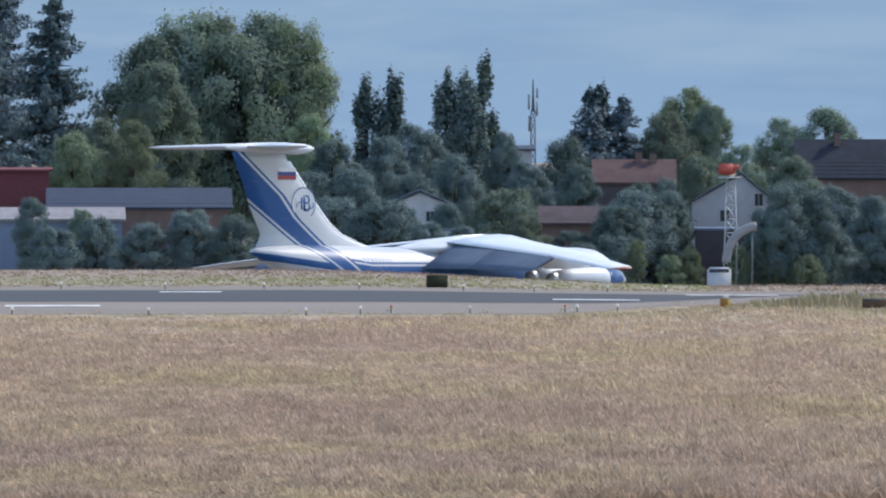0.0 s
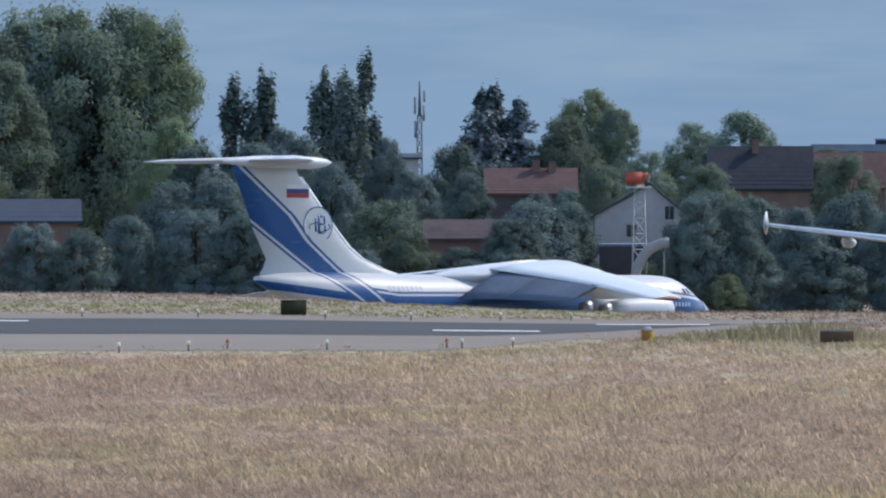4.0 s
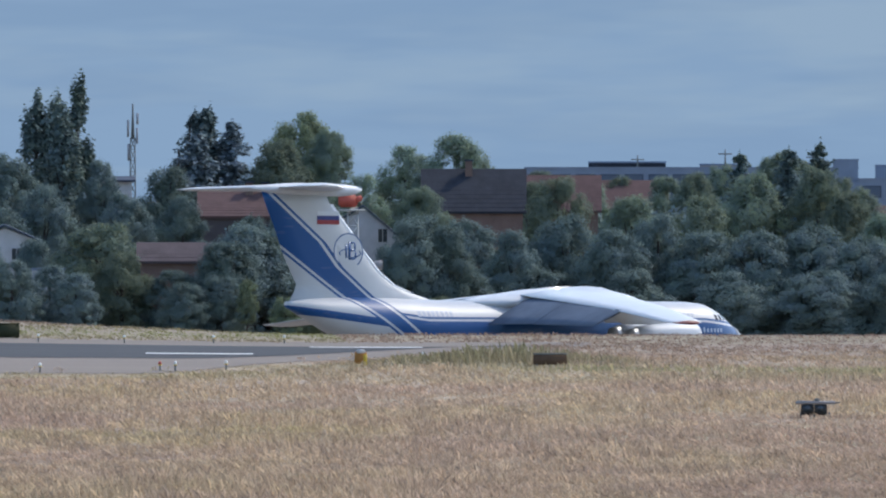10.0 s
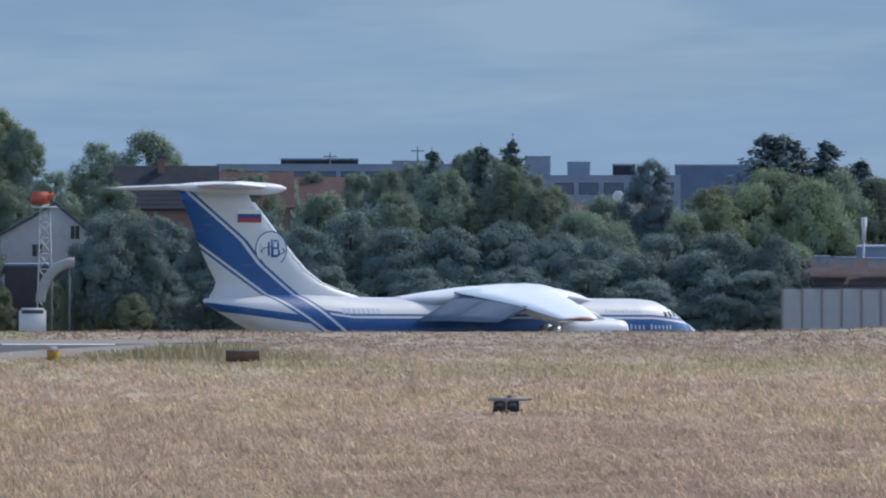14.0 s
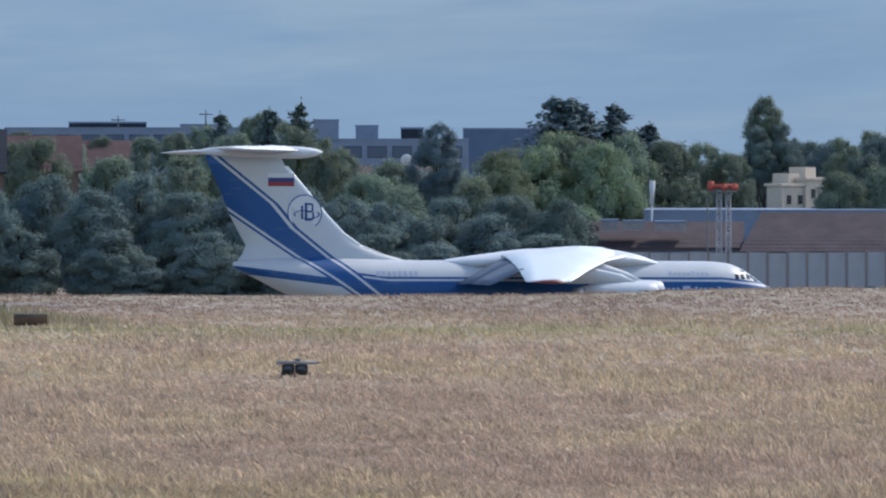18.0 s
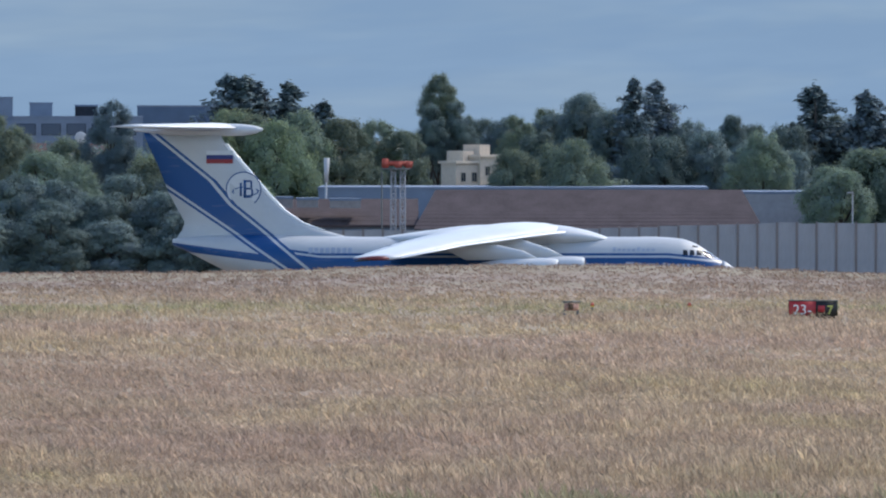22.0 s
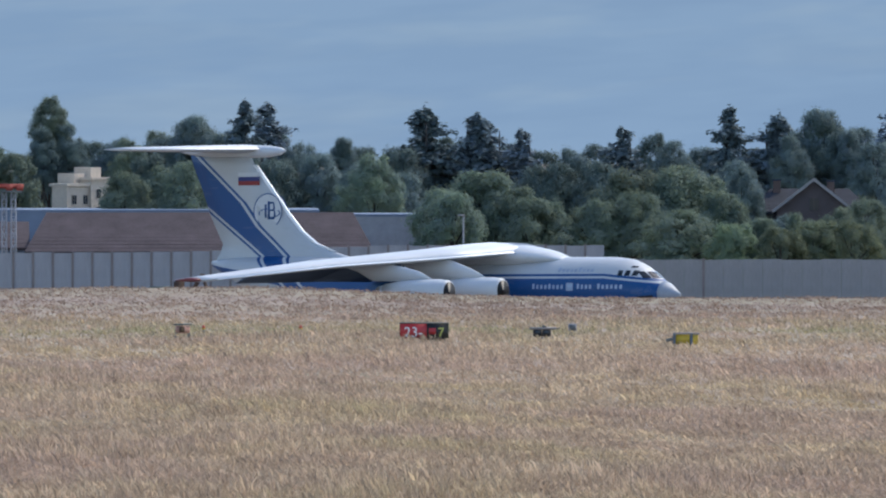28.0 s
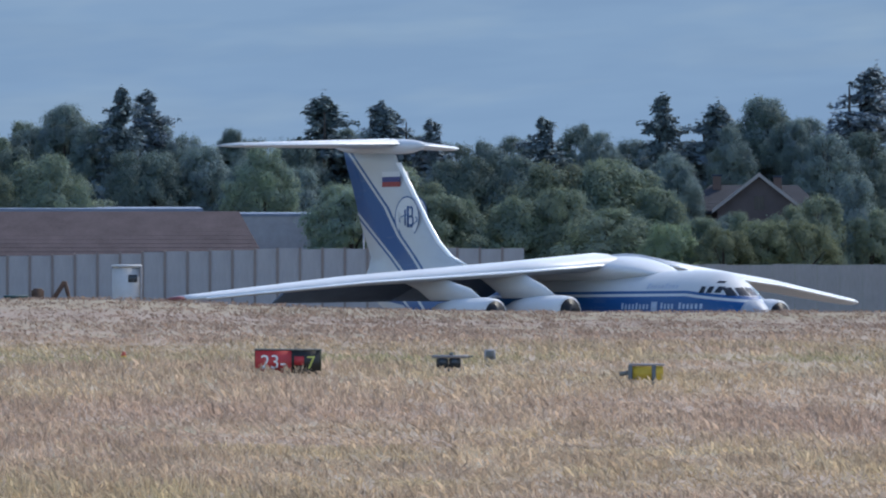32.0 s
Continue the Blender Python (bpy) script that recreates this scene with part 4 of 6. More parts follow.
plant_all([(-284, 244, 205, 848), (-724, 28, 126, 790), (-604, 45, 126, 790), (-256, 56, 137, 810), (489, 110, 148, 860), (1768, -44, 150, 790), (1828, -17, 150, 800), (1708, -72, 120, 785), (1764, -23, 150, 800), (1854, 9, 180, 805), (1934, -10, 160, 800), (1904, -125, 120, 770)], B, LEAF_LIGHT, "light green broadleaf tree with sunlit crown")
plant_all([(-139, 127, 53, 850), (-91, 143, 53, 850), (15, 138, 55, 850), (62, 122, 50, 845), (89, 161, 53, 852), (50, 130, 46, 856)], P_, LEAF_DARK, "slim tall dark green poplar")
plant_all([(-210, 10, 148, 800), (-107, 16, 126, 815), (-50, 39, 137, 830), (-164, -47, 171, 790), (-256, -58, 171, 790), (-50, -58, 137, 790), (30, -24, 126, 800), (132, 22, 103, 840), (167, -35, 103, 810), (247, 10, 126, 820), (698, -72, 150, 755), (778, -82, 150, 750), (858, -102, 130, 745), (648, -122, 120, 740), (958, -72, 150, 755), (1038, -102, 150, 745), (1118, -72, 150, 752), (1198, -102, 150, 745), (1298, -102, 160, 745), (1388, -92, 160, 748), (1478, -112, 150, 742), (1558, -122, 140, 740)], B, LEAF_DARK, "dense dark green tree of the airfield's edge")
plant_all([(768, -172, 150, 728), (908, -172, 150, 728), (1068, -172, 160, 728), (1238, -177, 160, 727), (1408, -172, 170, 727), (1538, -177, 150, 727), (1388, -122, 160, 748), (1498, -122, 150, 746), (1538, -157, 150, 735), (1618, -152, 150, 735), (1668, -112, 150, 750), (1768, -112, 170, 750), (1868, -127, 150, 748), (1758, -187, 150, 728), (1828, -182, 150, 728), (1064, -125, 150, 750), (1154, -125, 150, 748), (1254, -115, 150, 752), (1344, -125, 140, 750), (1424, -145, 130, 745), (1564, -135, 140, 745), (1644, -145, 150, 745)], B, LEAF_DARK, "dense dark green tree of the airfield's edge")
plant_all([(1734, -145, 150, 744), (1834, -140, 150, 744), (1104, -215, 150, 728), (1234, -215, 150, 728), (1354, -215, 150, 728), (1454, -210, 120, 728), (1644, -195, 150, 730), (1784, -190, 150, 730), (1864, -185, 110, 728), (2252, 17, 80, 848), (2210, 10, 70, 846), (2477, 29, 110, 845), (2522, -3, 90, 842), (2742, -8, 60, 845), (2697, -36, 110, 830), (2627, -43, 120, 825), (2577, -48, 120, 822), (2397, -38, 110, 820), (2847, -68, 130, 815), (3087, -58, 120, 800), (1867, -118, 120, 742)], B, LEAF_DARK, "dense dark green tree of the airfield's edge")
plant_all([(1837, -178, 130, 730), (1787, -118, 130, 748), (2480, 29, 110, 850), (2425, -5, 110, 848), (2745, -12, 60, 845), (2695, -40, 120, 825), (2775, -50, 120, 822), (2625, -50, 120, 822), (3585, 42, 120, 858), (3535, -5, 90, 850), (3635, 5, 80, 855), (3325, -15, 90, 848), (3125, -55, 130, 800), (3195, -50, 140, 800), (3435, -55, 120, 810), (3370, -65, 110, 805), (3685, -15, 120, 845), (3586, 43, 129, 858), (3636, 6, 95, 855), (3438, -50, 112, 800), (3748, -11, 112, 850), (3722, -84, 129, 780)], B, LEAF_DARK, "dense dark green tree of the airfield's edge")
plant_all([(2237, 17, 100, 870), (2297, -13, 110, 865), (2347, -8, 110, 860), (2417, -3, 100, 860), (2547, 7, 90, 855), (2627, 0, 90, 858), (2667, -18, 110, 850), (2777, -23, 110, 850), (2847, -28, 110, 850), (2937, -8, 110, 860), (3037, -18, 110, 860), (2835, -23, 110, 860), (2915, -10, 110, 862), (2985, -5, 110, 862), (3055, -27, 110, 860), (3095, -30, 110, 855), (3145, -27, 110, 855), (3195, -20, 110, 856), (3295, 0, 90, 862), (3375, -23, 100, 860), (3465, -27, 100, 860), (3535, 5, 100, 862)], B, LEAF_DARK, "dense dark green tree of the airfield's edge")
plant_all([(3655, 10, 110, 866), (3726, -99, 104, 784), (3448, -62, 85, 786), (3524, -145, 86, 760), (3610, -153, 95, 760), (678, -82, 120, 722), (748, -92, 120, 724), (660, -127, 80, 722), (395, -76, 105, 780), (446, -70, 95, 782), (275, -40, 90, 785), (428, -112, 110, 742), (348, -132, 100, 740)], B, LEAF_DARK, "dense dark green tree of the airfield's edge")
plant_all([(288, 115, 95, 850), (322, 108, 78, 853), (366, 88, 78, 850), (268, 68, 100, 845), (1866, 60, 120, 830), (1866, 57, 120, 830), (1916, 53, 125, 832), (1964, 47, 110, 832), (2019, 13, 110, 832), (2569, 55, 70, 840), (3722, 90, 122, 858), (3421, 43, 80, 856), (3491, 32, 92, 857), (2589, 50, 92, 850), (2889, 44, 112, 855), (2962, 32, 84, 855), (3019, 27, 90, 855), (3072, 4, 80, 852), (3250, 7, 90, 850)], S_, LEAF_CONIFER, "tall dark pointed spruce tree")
plant_all([(132, -87, 194, 760), (167, -140, 126, 735), (-712, -127, 68, 740)], G, LEAF_MID, "rounded olive green bush")
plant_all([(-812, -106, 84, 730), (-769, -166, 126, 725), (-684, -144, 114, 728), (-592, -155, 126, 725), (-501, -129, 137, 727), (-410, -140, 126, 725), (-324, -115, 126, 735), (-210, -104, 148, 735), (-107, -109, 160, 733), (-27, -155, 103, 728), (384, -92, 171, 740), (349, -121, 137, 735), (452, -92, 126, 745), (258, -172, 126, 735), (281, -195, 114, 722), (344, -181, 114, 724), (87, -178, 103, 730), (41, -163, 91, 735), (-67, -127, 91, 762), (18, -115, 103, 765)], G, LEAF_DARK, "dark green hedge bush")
plant_all([(389, -189, 46, 722), (458, -218, 68, 720), (495, -204, 57, 722), (595, -201, 63, 722), (663, -197, 74, 722), (726, -218, 80, 720), (3575, -150, 130, 745), (3515, -165, 110, 742), (3645, -155, 120, 745), (3435, -155, 110, 745)], G, LEAF_LIGHT, "small light green bush")
plant_all([(1402, 54, 60, 810), (1346, 40, 60, 825), (1270, 32, 60, 830)], S_, LEAF_DARK, "small pointed dark green tree")
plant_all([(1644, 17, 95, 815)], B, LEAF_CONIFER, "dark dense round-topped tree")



# ---- buildings ----
ROOF_RED = plain("weathered red roof tiles", (0.1, 0.062, 0.06), 0.85, vary=0.25, scale=0.8, fine=6)
ROOF_BROWN = plain("brown barn roof", (0.078, 0.062, 0.066), 0.9, vary=0.3, scale=0.5, fine=5)
ROOF_GREY = plain("grey sheet roof", (0.038, 0.05, 0.075), 0.7, vary=0.2, scale=0.6, fine=6)
ROOF_DARK = plain("dark slate roof", (0.028, 0.032, 0.042), 0.8, vary=0.3, scale=0.8, fine=6)
TIN = plain("pale tin roof", (0.25, 0.235, 0.24), 0.7, vary=0.25, scale=1.5, fine=8)
WALL_WHITE = plain("off-white plaster", (0.45, 0.45, 0.46), 0.9, vary=0.15, scale=0.8, fine=9)
WALL_TAN = plain("tan brick wall", (0.16, 0.11, 0.095), 0.9, vary=0.2, scale=0.8, fine=9)
WALL_PINK = plain("dusky pink plaster", (0.085, 0.075, 0.08), 0.9, vary=0.2, scale=0.8, fine=9)
WALL_RED = plain("dark red cladding", (0.14, 0.045, 0.05), 0.8, vary=0.2)
WALL_GREY = plain("blue-grey cladding", (0.17, 0.21, 0.28), 0.7, vary=0.15, scale=0.5)
WALL_NAVY = plain("dark blue cladding", (0.09, 0.13, 0.2), 0.7, vary=0.15, scale=0.5)
WALL_BEIGE = plain("beige render", (0.56, 0.47, 0.38), 0.9, vary=0.12)
PANEL = plain("pale concrete panel", (0.3, 0.3, 0.32), 0.85, vary=0.16, scale=1.2, fine=9)
PANEL_DIM = plain("stained brownish concrete panel", (0.26, 0.255, 0.26), 0.9, vary=0.2, scale=0.5, fine=9)
POST = plain("dark fence post", (0.14, 0.15, 0.15), 0.8)
FENCE_POST = plain("weathered steel fence post", (0.21, 0.18, 0.175), 0.8)
TEAL = plain("dark teal steel", (0.03, 0.07, 0.075), 0.6)
ORANGE = plain("orange-red radar paint", (0.42, 0.075, 0.05), 0.6, vary=0.15)
MAST_WHITE = plain("white steel lattice paint", (0.4, 0.4, 0.39), 0.5, vary=0.15)
PANE_DIM = plain("dull blue window pane", (0.05, 0.075, 0.12), 0.4, vary=0.1)
GLASS, _nt, _b = material("window glass", 0.08)
_b.inputs["Base Color"].default_value = (0.03, 0.04, 0.05, 1)


def facing(u, d):
    """A pose on the ground that looks at the eye: x to the right, y away."""
    p = at(u, d)
    return pose(p.x, p.y, ground_z(p.x, p.y), 0, 0, -math.degrees(u / F))


def window_part(root, wall, x, y, z, w, h):
    win = part("window", boxed(x - w / 2, x + w / 2, y - 0.04, y + 0.1, z - h / 2, z + h / 2), wall, root, "window set in the wall", True)
    part("pane", boxed(x - w / 2 + 0.08, x - 0.03, y - 0.06, y + 0.02, z - h / 2 + 0.08, z + h / 2 - 0.08), GLASS, win, flat=True)
    part("pane", boxed(x + 0.03, x + w / 2 - 0.08, y - 0.06, y + 0.02, z - h / 2 + 0.08, z + h / 2 - 0.08), GLASS, win, flat=True)
    return win


def house(name, u0, u1, ridge, eave, d, depth, wall, roof, label, gable=False, chimneys=(), windows=(), over=0.4, peak=0.5, courses=0, hip=0.0):
    """A pitched-roof building between two bearings. gable: its gable end faces the eye, with the peak at that share."""
    u = (u0 + u1) / 2
    root = thing(name, facing(u, d), label, "building")
    z0 = root.matrix_basis.translation.z
    w = (u1 - u0) * d / F / 2
    zr, ze = high(ridge, d) - z0, high(eave, d) - z0
    part("wall", boxed(-w, w, 0, depth, -1, ze), wall, root, flat=True)
    bm = bmesh.new()
    if gable:
        px = -w + 2 * w * peak
        g = bmesh.new()
        f = [g.verts.new(p) for p in ((-w, 0.0, ze), (w, 0.0, ze), (px, 0.0, zr - 0.15))]
        b = [g.verts.new((p.co.x, depth, p.co.z)) for p in f]
        g.faces.new(f), g.faces.new(b[::-1])
        for i in range(3):
            g.faces.new((f[i], b[i], b[(i + 1) % 3], f[(i + 1) % 3]))
        bmesh.ops.recalc_face_normals(g, faces=g.faces)
        part("gable", g, wall, root, flat=True)
        for x0, x1 in ((-w - over, px), (w + over, px)):
            zz = ze - over * (zr - ze) / max(0.5, abs(px - (x0 - math.copysign(over, x0))))
            r = loft([[(x0, y, zz), (x1, y, zr), (x1, y, zr + 0.18), (x0, y, zz + 0.18)] for y in (-over, depth + over)])
            part("roof", r, roof, root, flat=True)
    else:
        mid = depth / 2
        for y0 in (-over, depth + over):
            r = loft([[(x, y0, ze - 0.1), (x - math.copysign(hip, x), mid, zr), (x - math.copysign(hip, x), mid, zr + 0.16), (x, y0, ze + 0.1)] for x in (-w - over, w + over)])
            part("roof", r, roof, root, flat=True)
        for x in (-w - over, w + over) if hip else ():
            g = bmesh.new()
            q = x - math.copysign(hip, x)
            e = [(x, -over, ze), (x, depth + over, ze), (q, mid, zr + 0.12)]
            f = [g.verts.new(p) for p in e] + [g.verts.new((p[0] - math.copysign(0.15, x), p[1], p[2] - 0.1)) for p in e]
            g.faces.new(f[:3]), g.faces.new(f[3:])
            for i in range(3):
                g.faces.new((f[i], f[(i + 1) % 3], f[3 + (i + 1) % 3], f[3 + i]))
            part("roof", g, roof, root, flat=True)
        for x in () if hip else (-w, w):
            g = bmesh.new()
            for xx in (x - 0.1, x + 0.1):
                g.faces.new([g.verts.new(p) for p in ((xx, 0, ze), (xx, depth, ze), (xx, mid, zr - 0.1))])
            part("gable", g, wall, root, flat=True)
        n = courses
        for i in range(n):
            k0 = i / n
            y, z = -over + (mid + over) * k0, ze + (zr - ze) * k0
            part("roof_course", boxed(-w - over + hip * k0, w + over - hip * k0, y - 0.02, y + 0.16, z + 0.08, z + 0.125), roof, root, flat=True)
    for x, top in chimneys:
        c = part("chimney", boxed(x * w - 0.35, x * w + 0.35, depth * 0.4, depth * 0.4 + 0.7, ze, zr + top), WALL_TAN, root, flat=True)
        part("chimney_cap", boxed(x * w - 0.45, x * w + 0.45, depth * 0.4 - 0.1, depth * 0.4 + 0.8, zr + top, zr + top + 0.15), ROOF_GREY, c, flat=True)
    for x, z, ww, hh in windows:
        window_part(root, wall, x * w, 0, ze + z, ww, hh)
    return root


house("barn", -1060, -772, -51, -54, 768, 9, WALL_RED, WALL_RED, "dark red clad barn at the airfield's edge")
house("long_shed", -772, -418, -92, -129, 758, 12, WALL_TAN, ROOF_GREY, "long low shed with grey roof and tan wall", courses=5)
house("shed", -1000, -632, -130, -152, 742, 7, WALL_GREY, TIN, "low shed with pale tin roof", courses=4)
house("house", -98, 20, -96, -122, 775, 9, WALL_WHITE, ROOF_GREY, "small pale house with grey roof", True, windows=((0.35, -1.2, 1.0, 1.2), (-0.3, -1.2, 1.0, 1.2)))
house("house", 308, 460, -36, -80, 792, 9, WALL_PINK, ROOF_RED, "house with weathered red tile roof and chimneys", chimneys=((0.12, 0.9), (0.5, 0.8)), courses=9)
house("shed", 201, 349, -128, -160, 752, 8, WALL_TAN, ROOF_BROWN, "tan shed with striped roof", courses=5)
house("house", 497, 660, -62, -118, 805, 10, WALL_WHITE, ROOF_GREY, "white gabled house behind the radar mast", True, peak=0.6, windows=((0.62, 0.3, 1.0, 1.4), (-0.2, -1.4, 1.1, 1.3)))
house("house", 703, 877, 3, -72, 838, 10, WALL_TAN, ROOF_DARK, "large house with dark roof and chimney", chimneys=((-0.1, 0.9),), courses=10)
house("house", 862, 1010, -8, -70, 900, 10, WALL_TAN, ROOF_RED, "house with brown-red tile roof", courses=8)
house("house", 968, 1130, -17, -66, 955, 10, WALL_TAN, ROOF_RED, "broad house with brown-red roof among trees", courses=7)
house("house", 1480, 1640, -62, -90, 940, 9, WALL_TAN, ROOF_RED, "low red-brown roof among trees", courses=4)
house("house", 130, 185, -10, -16, 890, 8, WALL_WHITE, ROOF_GREY, "white flat-topped house among trees")
house("barn", 2187, 2790, -146, -213, 745, 14, WALL_GREY, ROOF_BROWN, "long hipped barn with big dark brown roof", courses=11, hip=1.8)
house("barn", 1905, 2180, -162, -206, 748, 12, WALL_GREY, ROOF_BROWN, "lower brown-roofed shed beside the barn", courses=6)
house("house", 3461, 3674, -103, -142, 800, 10, WALL_PINK, ROOF_DARK, "broad old house with dark hipped roof and chimneys", chimneys=((-0.55, 0.9), (0.35, 0.8)), courses=7, hip=2.4, windows=((-0.8, -1.5, 1.0, 1.3), (0.8, -1.5, 1.0, 1.3)))
old = house("house", 3509, 3641, -84, -137, 795, 6, WALL_PINK, ROOF_DARK, "old gabled wing with dusky walls and pale verge boards", True, windows=((0.0, 0.5, 1.0, 1.3), (0.5, -1.6, 1.0, 1.3), (-0.45, -1.6, 1.0, 1.3)))
w, ze, zr = 132 * 795 / F / 2, high(-137, 795) - old.matrix_basis.translation.z, high(-84, 795) - old.matrix_basis.translation.z
for q in (-1, 1):
    part("verge_board", loft([[(x, y, z), (x, y, z + 0.34)] + [(x, y + 0.08, z + 0.34), (x, y + 0.08, z)] for x, z, y in ((q * (w + 0.4), ze - 0.35, -0.5), (0, zr - 0.12, -0.5))]), PANEL_DIM, old, "weathered verge board", True)


def block(name, u0, u1, top, foot, d, depth, mat, label, floors=0, category="building"):
    """A flat-roofed block with bands of windows and a roof edge."""
    root = thing(name, facing((u0 + u1) / 2, d), label, category)
    z0 = root.matrix_basis.translation.z
    w = (u1 - u0) * d / F / 2
    zt, zb = high(top, d) - z0, (high(foot, d) - z0 if foot else -1)
    part("wall", boxed(-w, w, 0, depth, zb, zt), mat, root, flat=True)
    part("roof_edge", boxed(-w - 0.06, w + 0.06, -0.06, depth + 0.06, zt, zt + 0.22), WALL_GREY, root, flat=True)
    for f in range(floors):
        z = zt - 1.5 - f * 3.1
        for k in range(int(w * 2 / 3.2)):
            x = -w + 1.7 + k * 3.2
            win = part("window", boxed(x - 1.25, x + 1.25, -0.05, 0.05, z - 0.75, z + 0.75), ROOF_GREY, root, flat=True)
            part("pane", boxed(x - 1.15, x + 1.15, -0.09, 0.0, z - 0.65, z + 0.65), PANE_DIM, win, flat=True)
    return root


block("office_block", 880, 1470, 6, 0, 1120, 25, WALL_GREY, "long flat-roofed blue-grey airport building", 1)
block("office_block", 1470, 1700, -14, 0, 1080, 25, WALL_GREY, "blue-grey block with window bands", 2)
block("office_block", 1690, 1830, 5, 0, 1130, 25, WALL_NAVY, "pale blue-grey end block", 0)
for u0, u1, v0, v1, mat in ((993, 1130, 16, 8, ROOF_DARK), (1190, 1260, 12, 8, TIN), (1300, 1400, 13, 8, TIN), (1425, 1470, 20, 8, WALL_GREY), (1580, 1620, 6, -12, ROOF_DARK), (1500, 1540, 10, -12, WALL_GREY)):
    block("roof_unit", u0, u1, v0, v1 - 26, 1124 if u1 < 1470 else 1085, 6, mat, "boxy plant unit on the airport building's roof", 0, "roof unit")
for u, v in ((1235, 40), (1390, 34), (1080, 30)):
    root = thing("roof_antenna", facing(u, 1122), "thin antenna on the airport building's roof", "antenna")
    z0 = root.matrix_basis.translation.z
    part("pole", rod(bmesh.new(), (0, 0, high(0, 1122) - z0), (0, 0, high(v, 1122) - z0), 0.16, 0.06), POST, root)
    part("cross_arm", rod(bmesh.new(), (-0.9, 0, high(v - 8, 1122) - z0), (0.9, 0, high(v - 8, 1122) - z0), 0.08), POST, root)
dish = thing("satellite_dish", facing(1590, 1070), "white satellite dish on the blue-grey block", "dish")
bm = bmesh.new()
bmesh.ops.create_uvsphere(bm, u_segments=20, v_segments=8, radius=0.75, matrix=Matrix.Translation((0, 0, high(-49, 1070) - dish.matrix_basis.translation.z)) @ Matrix.Diagonal((1, 0.3, 1, 1)))
part("reflector", bm, WALL_WHITE, dish)
part("stand", rod(bmesh.new(), (0, 0.4, -0.5), (0, 0.3, high(-49, 1070) - dish.matrix_basis.translation.z), 0.12), POST, dish)
block("block_of_flats", 2330, 2372, -34, 0, 960, 8, WALL_BEIGE, "beige tower block among trees", 3)


def flats(u, top, d, length, depth, label):
    """A beige block set at a slant to the view, its long front to the sun."""
    root = thing("block_of_flats", facing(u, d), label, "building")
    root.matrix_basis = root.matrix_basis @ Matrix.Rotation(radians(52), 4, "Z")
    zt = high(top, d) - root.matrix_basis.translation.z
    part("wall", boxed(-length / 2, length / 2, 0, depth, 0, zt), WALL_BEIGE, root, flat=True)
    part("roof_edge", boxed(-length / 2 - 0.2, length / 2 + 0.2, -0.2, depth + 0.2, zt, zt + 0.25), WALL_BEIGE, root, flat=True)
    part("roof_hut", boxed(length / 2 - 2.2, length / 2 - 0.6, 1, 3, zt + 0.25, zt + 1.2), WALL_BEIGE, root, flat=True)
    for f in range(3):
        for k in range(int(length / 1.7)):
            window_part(root, WALL_BEIGE, -length / 2 + 1.1 + k * 1.7, 0, zt - 1.3 - f * 1.7, 0.8, 1.0)


flats(2280, -95, 806, 4.6, 1.8, "sunlit beige block of flats above the barn")
flats(2316, -84, 808, 3.4, 1.6, "taller sunlit beige end of the block of flats")
block("warehouse", 2010, 2700, -141, 0, 780, 18, WALL_GREY, "long pale blue-grey warehouse behind the barn")
block("warehouse", 2700, 2870, -149, 0, 778, 14, PANEL, "pale flat-roofed warehouse end")
block("low_wall", 8, 66, -174, 0, 742, 1, WALL_WHITE, "low white wall", 0, "wall")
for u0, u1, v0, v1 in ((1935, 1965, -158, -168), (1972, 2010, -160, -167), (2030, 2085, -161, -168)):
    block("roof_box", u0, u1, v0, v1 - 6, 747, 3, TIN, "white box on the shed's roof", 0, "roof unit")


# ---- masts ----
def lattice(root, x, z0, z1, w0, w1, mat, steps):
    """Four legs with rungs and crossed braces."""
    for sx, sy in ((-1, -1), (1, -1), (1, 1), (-1, 1)):
        part("leg", rod(bmesh.new(), (x + sx * w0, sy * w0, z0), (x + sx * w1, sy * w1, z1), 0.09, 0.06, 6), mat, root)
    for i in range(steps):
        k0, k1 = i / steps, (i + 1) / steps
        a, b = w0 + (w1 - w0) * k0, w0 + (w1 - w0) * k1
        za, zb = z0 + (z1 - z0) * k0, z0 + (z1 - z0) * k1
        for y in (-1, 1):
            part("brace", rod(bmesh.new(), (x - a, y * a, za), (x + b, y * b, zb), 0.05, n=5), mat, root)
            part("brace", rod(bmesh.new(), (x + a, y * a, za), (x - b, y * b, zb), 0.05, n=5), mat, root)
            part("rung", rod(bmesh.new(), (x - b, y * b, zb), (x + b, y * b, zb), 0.05, n=5), mat, root)


radio = thing("radio_mast", facing(187, 905), "thin grey radio mast with antennas above the trees", "mast")
zr = lambda v: high(v, 905) - radio.matrix_basis.translation.z
lattice(radio, 0, 0, zr(60), 0.42, 0.24, POST, 16)
part("pole", rod(bmesh.new(), (0, 0, zr(58)), (0, 0, zr(121)), 0.2, 0.07), POST, radio)
for dx, v0, v1 in ((-0.5, 62, 92), (0.45, 50, 78), (0.5, 84, 104), (-0.45, 20, 50)):
    part("panel_antenna", boxed(dx - 0.12, dx + 0.12, -0.2, 0.0, zr(v0), zr(v1), 0.03), PANEL, radio)

radar = thing("radar_tower", facing(572, 735), "white lattice tower with orange radar head", "radar tower")
zr = lambda v: high(v, 735) - radar.matrix_basis.translation.z
lattice(radar, 0.2, 0, zr(-68), 0.75, 0.42, MAST_WHITE, 9)
part("radar_head", boxed(-1.05, 0.6, -0.6, 0.6, zr(-62), zr(-40), 0.15), ORANGE, radar, "orange radar head")
